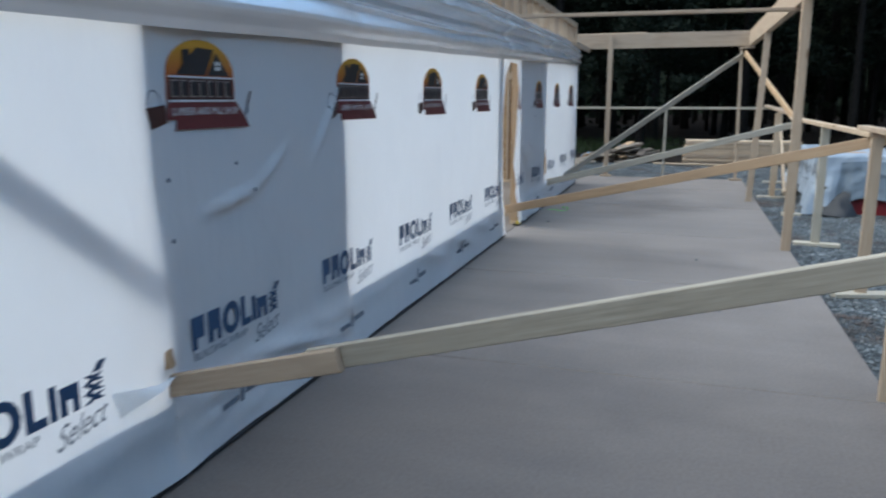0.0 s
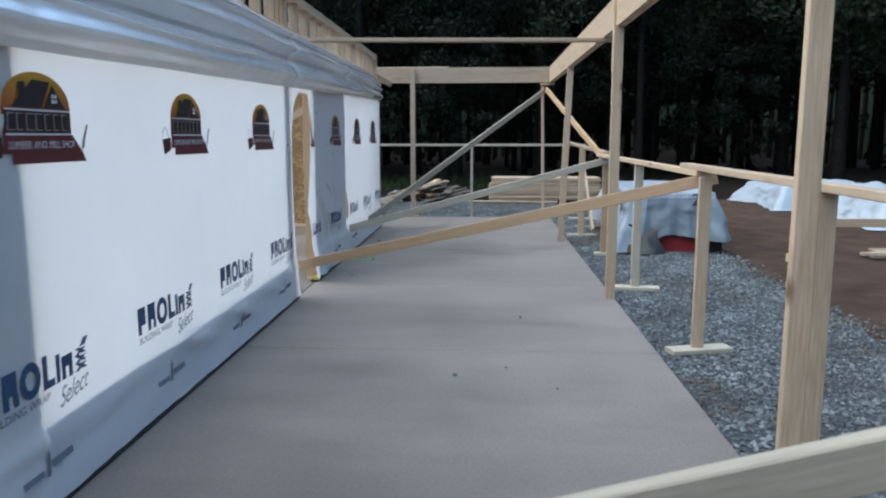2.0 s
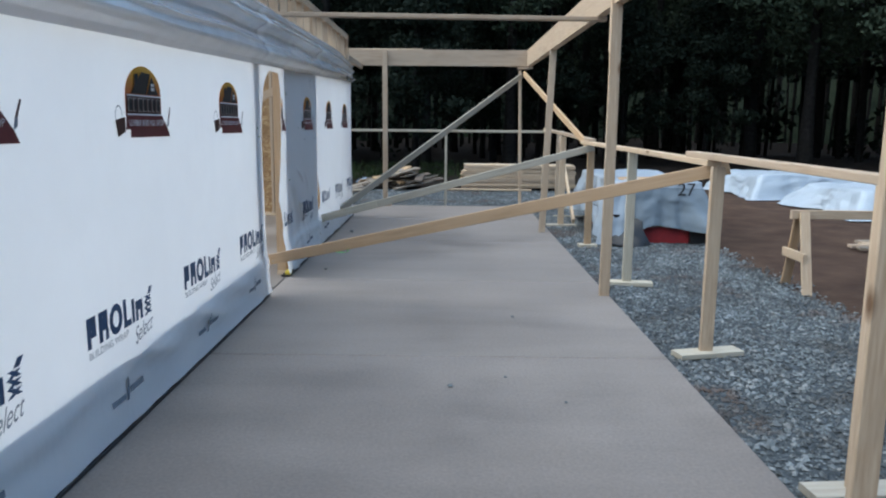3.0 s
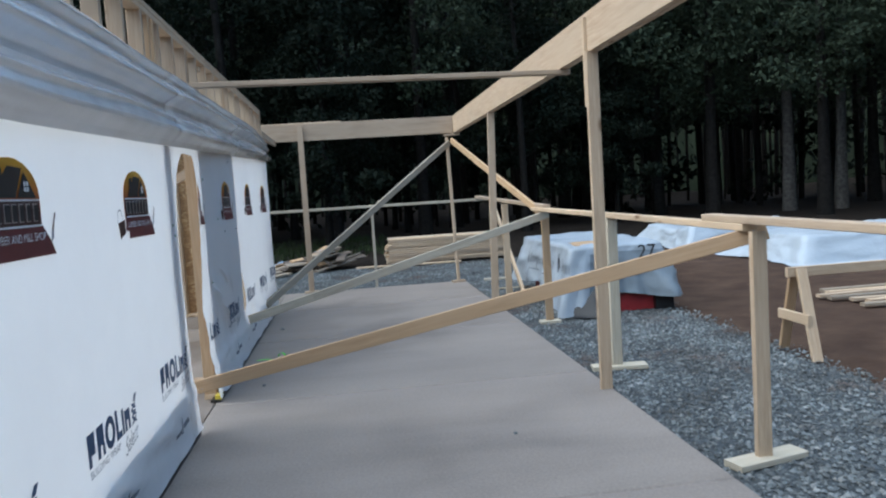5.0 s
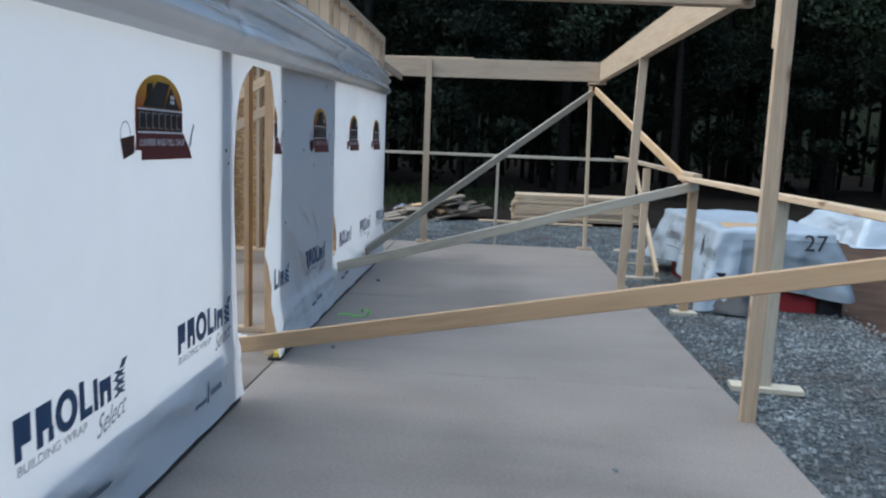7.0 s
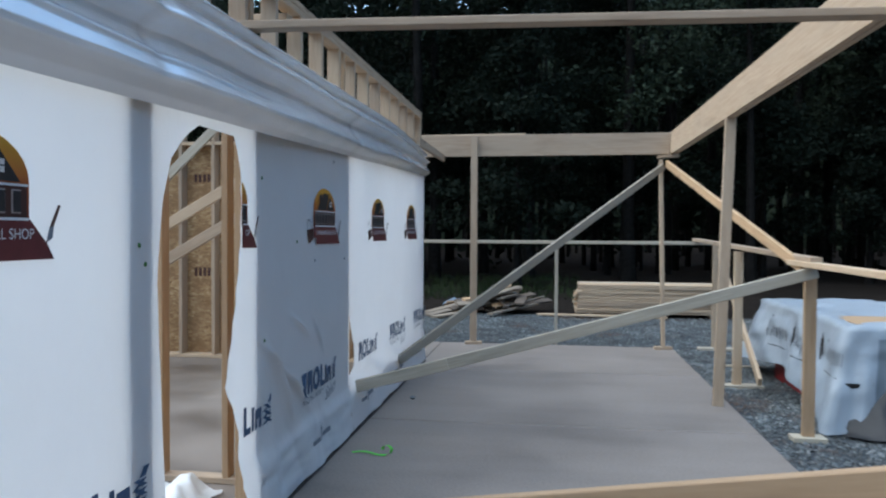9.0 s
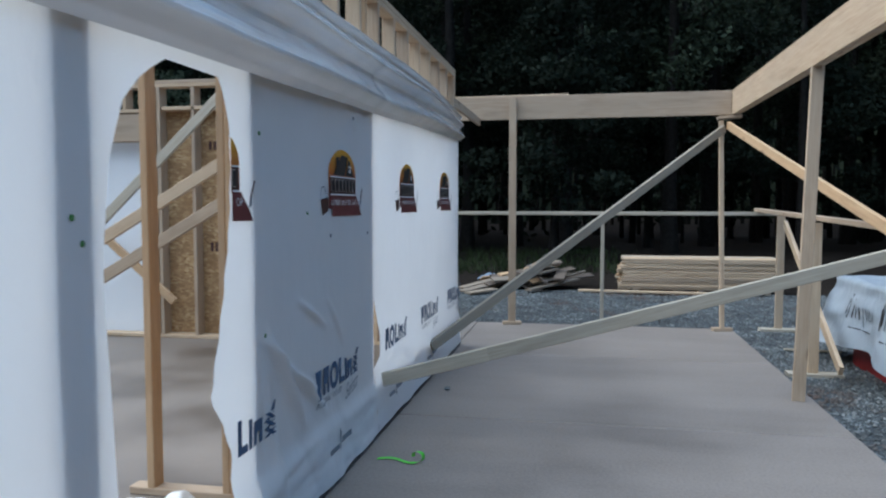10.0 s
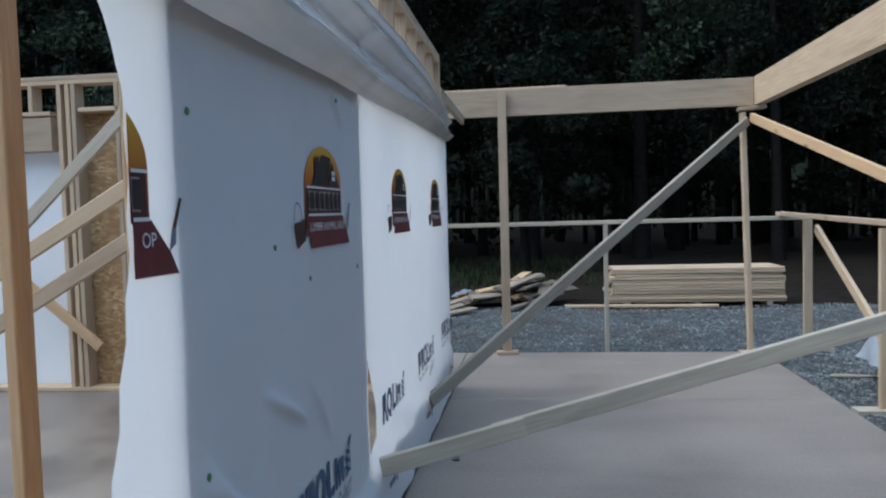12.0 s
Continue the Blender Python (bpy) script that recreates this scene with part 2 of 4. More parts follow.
def make_arch_ink():
    """Printed arch whose orange deepens to red towards its foot."""
    m, nt, b = mat("orange_ink", 0.5)
    tc = nt.nodes.new("ShaderNodeTexCoord")
    sp = nt.nodes.new("ShaderNodeSeparateXYZ")
    nt.links.new(tc.outputs["Generated"], sp.inputs["Vector"])
    col = ramp(nt, sp.outputs["Z"], [(0.25, (0.16, 0.02, 0.018)), (0.6, (0.42, 0.10, 0.02)), (0.95, (0.62, 0.32, 0.03))])
    nt.links.new(col, b.inputs["Base Color"])
    return m


ink_arch = make_arch_ink()

# ---- builders ----


def mesh_object(name, verts, faces, materials, parent=None, label="", smooth=False, mat_index=None):
    me = bpy.data.meshes.new(name)
    me.from_pydata([tuple(v) for v in verts], [], [tuple(f) for f in faces])
    for m in materials if isinstance(materials, (list, tuple)) else [materials]:
        me.materials.append(m)
    if mat_index is not None:
        me.polygons.foreach_set("material_index", mat_index)
    if smooth:
        me.polygons.foreach_set("use_smooth", [True] * len(me.polygons))
    me.update()
    ob = new(name, me)
    if parent is not None:
        ob.parent = parent
    if label:
        ob["label"] = label
    return ob


def empty(name, at=(0, 0, 0)):
    ob = new(name)
    ob.location = at
    return ob


BOARDS = {}


def board_mesh(length, height, width, material, chamfer=0.004):
    """A sawn board along x, with eased edges: height along z, width along y."""
    key = (round(length, 3), round(height, 3), round(width, 3), material.name)
    if key in BOARDS:
        return BOARDS[key]
    h, w, c = height / 2, width / 2, chamfer
    ring = [(w, -h + c), (w, h - c), (w - c, h), (-w + c, h), (-w, h - c), (-w, -h + c), (-w + c, -h), (w - c, -h)]
    verts = [(x, y, z) for x in (-length / 2, length / 2) for y, z in ring]
    faces = [(i, (i + 1) % 8, 8 + (i + 1) % 8, 8 + i) for i in range(8)]
    faces += [tuple(range(7, -1, -1)), tuple(range(8, 16))]
    me = bpy.data.meshes.new("board")
    me.from_pydata(verts, [], faces)
    me.materials.append(material)
    me.update()
    BOARDS[key] = me
    return me


def board(name, p0, p1, height, width, material, parent=None, label="", tilt=0.0):
    """A board from p0 to p1 (its axis), standing on edge: height upwards, width across."""
    a, b = Vector(p0), Vector(p1)
    d = (b - a).normalized()
    side = Vector((0, 0, 1)).cross(d)
    if side.length < 1e-3:
        side = Vector((0, 1, 0))
    side.normalize()
    up = d.cross(side)
    ob = new(name, board_mesh((b - a).length, height, width, material))
    m = Matrix((d, side, up)).transposed().to_4x4()
    world_m = Matrix.Translation((a + b) / 2) @ m @ pose(0, 0, 0, tilt, 0, 0)
    if parent is not None:
        ob.parent = parent
        ob.matrix_basis = Matrix.Translation(-parent.location) @ world_m
    else:
        ob.matrix_basis = world_m
    if label:
        ob["label"] = label
    return ob


def upright(name, x, y, z0, z1, wx, wy, material, parent=None, label="", lean=(0, 0)):
    """A standing post of section wx by wy."""
    a, b = Vector((x, y, z0)), Vector((x + lean[0], y + lean[1], z1))
    ob = new(name, board_mesh((b - a).length, wx, wy, material))
    d = (b - a).normalized()
    side = d.cross(Vector((1, 0, 0))).normalized()
    up = d.cross(side)
    m = Matrix((d, side, up)).transposed().to_4x4()
    world_m = Matrix.Translation((a + b) / 2) @ m
    if parent is not None:
        ob.parent = parent
        ob.matrix_basis = Matrix.Translation(-parent.location) @ world_m
    else:
        ob.matrix_basis = world_m
    if label:
        ob["label"] = label
    return ob


def grid(nu, nv, fn):
    """Vertices and quads of a sheet: fn(u, v) with u, v from 0 to 1."""
    verts = [fn(i / nu, j / nv) for j in range(nv + 1) for i in range(nu + 1)]
    faces = [(j * (nu + 1) + i, j * (nu + 1) + i + 1, (j + 1) * (nu + 1) + i + 1, (j + 1) * (nu + 1) + i) for j in range(nv) for i in range(nu)]
    return verts, faces


def n3(x, y, z):
    return noise.noise(Vector((x, y, z)))


# ---- ground and slab ----
def ground_height(x, y):
    far = max(0.0, math.hypot(x - 1, y - 10) - 14)
    return -0.115 + 0.03 * n3(x * 0.35, y * 0.35, 3) + min(0.6, 0.012 * far) * n3(x * 0.07, y * 0.07, 7)


def ground_z(x, y):
    near = x > -9.5 and x < 3.4 and -6 < y < 21
    return -0.13 if near else ground_height(x, y)


def stretched(u, reach):
    s = 2 * u - 1
    return math.copysign(abs(s) ** 2.2, s) * reach


verts, faces = grid(150, 150, lambda u, v: (3 + stretched(u, 320), 12 + stretched(v, 320), 0))
verts = [(x, y, ground_z(x, y)) for x, y, _ in verts]


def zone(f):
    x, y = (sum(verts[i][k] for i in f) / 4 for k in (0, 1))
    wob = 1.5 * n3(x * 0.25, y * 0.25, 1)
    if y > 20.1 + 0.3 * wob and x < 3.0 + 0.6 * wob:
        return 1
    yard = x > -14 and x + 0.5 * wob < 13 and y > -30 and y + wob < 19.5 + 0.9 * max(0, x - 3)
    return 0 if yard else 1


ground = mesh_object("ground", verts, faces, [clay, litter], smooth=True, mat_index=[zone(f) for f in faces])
tagged(ground, "bare red clay yard running into dark forest litter", "ground", kind="structure")

slab = empty("floor")
tagged(slab, "grey-tan broom-finished concrete porch slab with saw-cut joints", "floor", kind="structure")
JOINTS = [-6.0, -3.1, -0.62, 1.8, 4.21, 6.55, 8.92, 11.37, 13.6, 15.55]


def slab_panel(x0, x1, y0, y1, parent):
    c, g, zb = 0.010, 0.006, -0.16
    a0, a1, b0, b1 = x0 + 0.0, x1, y0 + g, y1 - g
    verts = []
    for z, e in ((zb, 0), (-c, 0), (0, c)):
        verts += [(a0 + e, b0 + e, z), (a1 - e, b0 + e, z), (a1 - e, b1 - e, z), (a0 + e, b1 - e, z)]
    faces = [(8, 9, 10, 11), (3, 2, 1, 0)]
    for k in (0, 4):
        faces += [(k + i, k + (i + 1) % 4, k + 4 + (i + 1) % 4, k + 4 + i) for i in range(4)]
    return mesh_object("slab_panel", verts, faces, concrete, parent)


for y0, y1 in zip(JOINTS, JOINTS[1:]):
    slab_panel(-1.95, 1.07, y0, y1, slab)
mesh_object("joint_bed", [(-1.95, -6, -0.06), (1.05, -6, -0.06), (1.05, 15.5, -0.06), (-1.95, 15.5, -0.06)], [(0, 1, 2, 3)], concrete, slab)
house_floor = mesh_object("floor_inside", [(x, y, z) for z in (-0.16, 0.0) for x, y in ((-9.4, -6), (-1.954, -6), (-1.954, 14.05), (-9.4, 14.05))],
                          [(4, 5, 6, 7), (3, 2, 1, 0), (0, 1, 5, 4), (1, 2, 6, 5), (2, 3, 7, 6), (3, 0, 4, 7)], floor_shaded)
tagged(house_floor, "smooth bare concrete floor slab inside the unroofed house, darkened for indoor shade", "floor", kind="structure")
porch_end = mesh_object("floor_end", [(x, y, z) for z in (-0.16, 0.0) for x, y in ((-9.4, 14.054), (-1.954, 14.054), (-1.954, 15.54), (-9.4, 15.54))],
                        [(4, 5, 6, 7), (3, 2, 1, 0), (0, 1, 5, 4), (1, 2, 6, 5), (2, 3, 7, 6), (3, 0, 4, 7)], concrete)
tagged(porch_end, "concrete porch slab turning round the house corner", "floor", kind="structure")


# gravel strip: a bed with loose stones on it
def gravel_east(y):
    if y < 12.2:
        return 3.12 + 0.18 * n3(0, y * 0.6, 2) + 0.05 * n3(0, y * 4, 5)
    return 3.2 + min(1.0, (y - 12.2) * 0.3)


def gravel_north(x):
    return 19.75 + 0.35 * n3(x * 0.5, 0, 4) + (0.6 if x < -0.5 else 0)


def gravel_z(x, y):
    return -0.10 + 0.018 * n3(x * 1.3, y * 1.3, 9)


verts, faces = grid(24, 180, lambda u, v: (1.0 + u * (gravel_east(-6 + v * 22) - 1.0), -6 + v * 22, 0))
verts = [(x, y, gravel_z(x, y) - (0.05 if x > gravel_east(y) - 0.06 else 0)) for x, y, _ in verts]
v2, f2 = grid(70, 24, lambda u, v: (-10 + 14.2 * u, 15.5 + v * (gravel_north(-10 + 14.2 * u) - 15.5), 0))
v2 = [(x, y, gravel_z(x, y) - 0.004 - (0.05 if y > gravel_north(x) - 0.1 else 0)) for x, y, _ in v2]
o = len(verts)
gravel = mesh_object("gravel", verts + v2, faces + [tuple(i + o for i in f) for f in f2], gravel_base, smooth=True)
tagged(gravel, "blue-grey crushed stone bed beside the porch slab", "gravel", kind="structure")


def scatter_stones(name, spots, sizes, sink):
    """Many small angular stones in one mesh."""
    rng = np.random.default_rng(5)
    base = np.array([(1, 0, 0), (0, 1, 0), (-1, 0, 0), (0, -1, 0), (0, 0, 1), (0, 0, -1)], float)
    tri = np.array([(0, 1, 4), (1, 2, 4), (2, 3, 4), (3, 0, 4), (1, 0, 5), (2, 1, 5), (3, 2, 5), (0, 3, 5)])
    n = len(spots)
    v = base[None] * rng.uniform(0.6, 1.25, (n, 6, 1)) + rng.uniform(-0.25, 0.25, (n, 6, 3))
    v *= np.asarray(sizes)[:, None, None] * np.array([1, 1, 0.7])
    a = rng.uniform(0, 6.28, n)
    ca, sa = np.cos(a)[:, None], np.sin(a)[:, None]
    v = np.stack([v[..., 0] * ca - v[..., 1] * sa, v[..., 0] * sa + v[..., 1] * ca, v[..., 2]], -1)
    v += np.asarray(spots)[:, None, :]
    v[..., 2] += np.asarray(sizes)[:, None] * sink
    f = (tri[None] + 6 * np.arange(n)[:, None, None]).reshape(-1, 3)
    return mesh_object(name, v.reshape(-1, 3).tolist(), f.tolist(), stone_mat)


rng = np.random.default_rng(11)
spots, sizes = [], []
while len(spots) < 46000:
    y = 2.5 + 13.5 * rng.random() ** 1.25
    x = 1.06 + 2.3 * rng.random()
    if x > gravel_east(y) + 0.1 * rng.normal():
        continue
    spots.append((x, y, gravel_z(x, y)))
    sizes.append(0.007 + 0.017 * rng.random() ** 1.8)
while len(spots) < 60000:
    x, y = rng.uniform(-3.5, 4.2), 15.6 + 4.4 * rng.random()
    if y > gravel_north(x) + 0.1:
        continue
    spots.append((x, y, gravel_z(x, y)))
    sizes.append(rng.uniform(0.008, 0.022))
stones = scatter_stones("gravel_stones", spots, sizes, 0.3)
tagged(stones, "loose blue-grey crushed gravel stones", "gravel", kind="stuff")

# ---- the wrapped front wall ----
WX = -1.95
wall = empty("wall_front", (WX, 0, 0))
tagged(wall, "framed house wall covered in white printed building wrap", "wall", kind="structure")


def on_wall(name, verts, faces, m, label="", smooth=False, mat_index=None):
    return mesh_object(name, [(x - WX, y, z) for x, y, z in verts], faces, m, wall, label, smooth, mat_index)


LEFT_EDGE = [(0.03, 8.26), (0.58, 8.23), (1.31, 8.185), (1.60, 8.22), (1.77, 8.29), (1.87, 8.40), (1.93, 8.52)]
RIGHT_EDGE = [(0.03, 8.98), (0.34, 8.92), (0.55, 8.915), (0.66, 8.85), (0.78, 8.77), (1.10, 8.86), (1.40, 8.93), (1.55, 8.945), (1.72, 8.945), (1.86, 8.915), (1.93, 8.86)]


def along(table, z):
    return float(np.interp(z, [a for a, _ in table], [b for _, b in table]))


CREASES = [(2.75, 1.06, 3.15, 1.12, 0.022, 0.018), (3.15, 1.12, 3.45, 1.30, 0.018, 0.016), (3.72, 1.20, 4.05, 1.58, 0.02, 0.02),
           (9.25, 0.93, 9.62, 0.45, 0.03, 0.022), (9.22, 0.90, 9.95, 0.42, 0.024, 0.02), (9.6, 1.02, 9.95, 0.86, 0.016, 0.016), (10.0, 0.98, 10.25, 0.72, 0.014, 0.016),
           (10.35, 2.0, 10.52, 1.86, 0.016, 0.014), (9.5, 0.70, 9.85, 0.55, 0.018, 0.02), (5.2, 0.42, 6.1, 0.20, 0.02, 0.03), (6.2, 0.36, 7.0, 0.16, 0.022, 0.03), (7.0, 0.34, 7.7, 0.20, 0.02, 0.025),
           (3.0, 0.36, 3.9, 0.18, 0.018, 0.03), (11.2, 0.5, 11.9, 0.25, 0.025, 0.03), (12.0, 0.45, 12.8, 0.22, 0.022, 0.03)]


def wrap_x(y, z):
    """How far the sheet stands off the wall's face."""
    x = WX + 0.012 + 0.007 * n3(y * 0.9, z * 1.2, 0) + 0.003 * n3(y * 4, z * 3, 5)
    low = max(0.0, 0.36 - z)
    x += 0.09 * low + 0.016 * low * n3(y * 2.2, z * 7, 11) * 2
    # folds fanning out from a staple
    for cy, cz, k in ((9.22, 0.92, 1.0), (3.1, 1.1, 0.25), (10.0, 0.6, 0.5)):
        dy, dz = y - cy, cz - z
        if dz > 0 and abs(dy) < 1.4:
            ang = math.atan2(dy, dz)
            x += k * 0.02 * min(1, dz * 2) * max(0.0, math.sin(ang * 11)) * math.exp(-((ang - 0.35) / 0.5) ** 2)
    # crease lines
    for ya, za, yb, zb, amp, wid in CREASES:
        L2 = (yb - ya) ** 2 + (zb - za) ** 2
        k = ((y - ya) * (yb - ya) + (z - za) * (zb - za)) / L2
        if -0.1 < k < 1.1:
            d = abs((y - ya) * (zb - za) - (z - za) * (yb - ya)) / math.sqrt(L2)
            if d < 4 * wid:
                x += 1.5 * amp * math.exp(-(d / wid) ** 2) * max(0.0, math.sin(math.pi * (k + 0.1) / 1.2))
    if z < 0.34:
        x += 0.016 * abs(n3(y * 2.6 + z * 5, z * 9 - y * 1.5, 21)) * min(1, (0.34 - z) * 12)
    # bulge over the brace that pushes through near the start
    x += 0.05 * math.exp(-((y - 2.36) / 0.12) ** 2 - ((z - 0.62) / 0.35) ** 2)
    # pulled slack below the low edge of the window
    x += 0.012 * math.exp(-((z - 0.3 - 0.05 * n3(y, 0, 0)) / 0.05) ** 2) * (1 + n3(y * 3, 1, 1))
    return x


def sheet(y0, y1, z0, z1, step=0.06):
    nu, nv = max(2, round((y1(0.5) - y0(0.5)) / step)), max(2, round((z1 - z0) / step))

    def fn(u, v):
        z = z0 + v * (z1 - z0)
        y = y0(z) + u * (y1(z) - y0(z))
        return wrap_x(y, z), y, z
    return grid(nu, nv, fn)


pieces = [sheet(lambda z: -6.0, lambda z: 2.43, 0.03, 2.2, 0.045), sheet(lambda z: 2.43, lambda z: 4.145, 0.03, 2.2, 0.025), sheet(lambda z: 4.145, lambda z: 8.0, 0.03, 2.2, 0.045),
          sheet(lambda z: 8.0, lambda z: along(LEFT_EDGE, z), 0.03, 1.93, 0.04),
          sheet(lambda z: along(RIGHT_EDGE, z) + 0.006 * math.sin(40 * z), lambda z: 9.14, 0.03, 1.93, 0.04),
          sheet(lambda z: 8.0, lambda z: 9.14, 1.93, 2.2, 0.04),
          sheet(lambda z: 9.14, lambda z: 10.86, 0.03, 2.2, 0.014)]


# a tear beside the second brace
def tear(z):
    if 0.44 < z < 0.62:
        return 10.99 + 0.06 * (z - 0.44)
    if 0.62 <= z < 0.86:
        return 10.86 + 0.14 * (0.86 - z) / 0.24
    return 10.86


pieces.append(sheet(lambda z: max(10.86, tear(z)), lambda z: 14.0, 0.03, 2.2, 0.05))
verts, faces = [], []
for v, f in pieces:
    o = len(verts)
    verts += v
    faces += [tuple(i + o for i in q) for q in f]
# the corner turn
v, f = grid(6, 30, lambda u, w: (WX + 0.012 - 0.45 * u, 14.0 + 0.012 + 0.006 * n3(u * 3, w * 5, 2), 0.03 + 2.2 * w))
o = len(verts)
verts += v
faces += [tuple(i + o for i in q) for q in f]
wrap = on_wall("house_wrap", verts, faces, wrap_mat, "white translucent building wrap, wrinkled, with a cut-out door hole", True)


# the loose doubled sheet along the top, hanging in folds
PROFILE = [(-0.06, 0.010), (0.0, 0.016), (0.06, 0.030), (0.12, 0.055), (0.155, 0.066), (0.19, 0.068), (0.24, 0.058), (0.34, 0.034), (0.42, 0.018), (0.48, 0.016), (0.53, 0.034),
           (0.575, 0.060), (0.60, 0.066), (0.63, 0.062), (0.70, 0.040), (0.77, 0.022), (0.80, 0.026), (0.83, 0.042), (0.85, 0.044), (0.90, 0.026), (0.96, 0.002), (1.0, -0.036), (1.06, -0.044)]
PV, PX = [a for a, _ in PROFILE], [b for _, b in PROFILE]


def drape(u, v):
    y = -6 + 20.02 * u
    far = max(0.0, (y - 12.0) / 2.0)
    top = 2.478 + 0.015 * max(0, min(1, (y - 9) / 2.5)) - 0.08 * far ** 1.5 + 0.012 * n3(y * 0.8, 0, 3)
    bot = 1.84 + 0.028 * (y - 4.2) + 0.008 * n3(y * 0.7, 1, 8)
    z = bot + (top - bot) * v
    s1 = math.sin(math.pi * v)
    w = v + s1 * (0.07 * n3(y * 0.28, 2, 2) + 0.025 * n3(y * 1.1, v * 2, 12)) + 0.03 * s1 * math.sin(y * 0.55)
    fold = float(np.interp(w, PV, PX))
    near = max(0.0, min(1.0, (9.5 - y) / 3))
    fold += near * 0.022 * math.exp(-((w - 0.32 - 0.08 * n3(y * 0.4, 3, 3)) / 0.03) ** 2)
    pinch = 1 - 0.5 * min(1, far)
    dent = 0.022 * math.exp(-((y - 8.08) / 0.06) ** 2) + 0.014 * math.exp(-((y - 10.82) / 0.07) ** 2) + 0.012 * math.exp(-((y - 4.14) / 0.06) ** 2)
    x = WX + 0.022 + 1.6 * fold * (1 + 0.3 * n3(y * 0.5, w * 2, 6)) * pinch + 0.004 * n3(y * 5, z * 9, 1) + 0.006 * n3(y * 1.7, z * 14, 31) - dent * s1
    return x, y, z


verts, faces = grid(420, 120, drape)
on_wall("wrap_overlap", verts, faces, overlap_mat, "loose shiny doubled wrap hanging in long folds", True)

# framing: studs, plates, sheathing
for y0, y1 in ((2.44, 4.14), (8.0, 8.15), (9.13, 10.84)):
    on_wall("sheathing_panel", [(x, y, z) for z in (0.04, 2.3) for x, y in ((WX - 0.012, y0), (WX - 0.001, y0), (WX - 0.001, y1), (WX - 0.012, y1))],
            [(0, 3, 2, 1), (4, 5, 6, 7), (0, 1, 5, 4), (1, 2, 6, 5), (2, 3, 7, 6), (3, 0, 4, 7)], osb)
for y0, y1 in ((-6, 2.43), (4.15, 7.99), (10.85, 13.99)):
    on_wall("sheathing_panel", [(x, y, z) for z in (0.04, 0.33) for x, y in ((WX - 0.012, y0), (WX - 0.001, y0), (WX - 0.001, y1), (WX - 0.012, y1))],
            [(0, 3, 2, 1), (4, 5, 6, 7), (0, 1, 5, 4), (1, 2, 6, 5), (2, 3, 7, 6), (3, 0, 4, 7)], osb)
SX = WX - 0.06
board("bottom_plate", (SX, -6, 0.022), (SX, 8.10, 0.022), 0.038, 0.089, pine, wall)
board("bottom_plate", (SX, 9.12, 0.022), (SX, 14.0, 0.022), 0.038, 0.089, pine, wall)
for z in (2.787, 2.826):
    board("top_plate", (SX, -6, z), (SX, 14.0, z), 0.038, 0.089, pine, wall)
for y0, y1 in ((-6, 2.44), (4.14, 8.0), (8.15, 9.13), (10.84, 14.0)):
    board("header", (SX, y0, 2.33), (SX, y1, 2.33), 0.24, 0.086, pine, wall)
    board("header_plate", (SX, y0, 2.19), (SX, y1, 2.19), 0.038, 0.089, pine, wall)
    board("header_plate", (SX, y0, 2.47), (SX, y1, 2.47), 0.038, 0.089, pine, wall)
k = 0
y = -5.9
while y < 14.0:
    if (2.4 < y < 4.2) or (9.1 < y < 10.9):
        upright("stud", SX, y, 0.042, 2.768, 0.089, 0.038, pine, wall)
    else:
        upright("cripple_stud", SX, y, 2.49, 2.768, 0.089, 0.038, pine, wall)
    y += 0.405
for y in (2.46, 4.12, 8.02, 8.13, 9.15, 10.82, 13.98):
    upright("jamb_stud", SX, y, 0.042, 2.768, 0.089, 0.038, pine_warm, wall)

# opaque backing added behind the sheet's foot, so no light comes through there
for k in (0, 2, 6):
    v, f = pieces[k]
    low = [q for q in f if all(v[i][2] < 0.352 for i in q) and (k > 0 or all(v[i][1] < 2.43 for i in q)) and all(v[i][1] > 4.14 or k != 2 for i in q) and all(v[i][1] < 8.0 or k == 6 for i in q)]
    used = sorted({i for q in low for i in q})
    index = {i: n for n, i in enumerate(used)}
    on_wall("flashing_strip", [(v[i][0] - 0.004, v[i][1], v[i][2]) for i in used], [tuple(index[i] for i in q) for q in low], foot_backing, "grey backing strip added behind the wrap, showing through its foot", True)

# the shadow line under the sheet, put in as a black strip
board("sill_seal", (WX + 0.004, -6, 0.0125), (WX + 0.004, 8.2, 0.0125), 0.02, 0.084, black_plastic, wall, "black strip standing in for the shadow under the wrap")
board("sill_seal", (WX + 0.004, 9.0, 0.0125), (WX + 0.004, 14.0, 0.0125), 0.02, 0.084, black_plastic, wall, "black strip standing in for the shadow under the wrap")


# dog-eared flap and a cleat where the near brace comes through
v, f = grid(8, 8, lambda u, w: (wrap_x(2.1 + 0.42 * u, 0.36) + 0.004 + 0.05 * u * w, 2.12 + 0.26 * u + 0.04 * w, 0.50 - 0.05 * u + 0.02 * w - 0.13 * w * (1 - u)))
on_wall("torn_flap", v, f, wrap_mat, "folded flap of torn wrap", True)
board("cleat", (WX - 0.02, 2.37, 0.53), (WX + 0.07, 2.40, 0.545), 0.07, 0.05, pine_warm, wall)

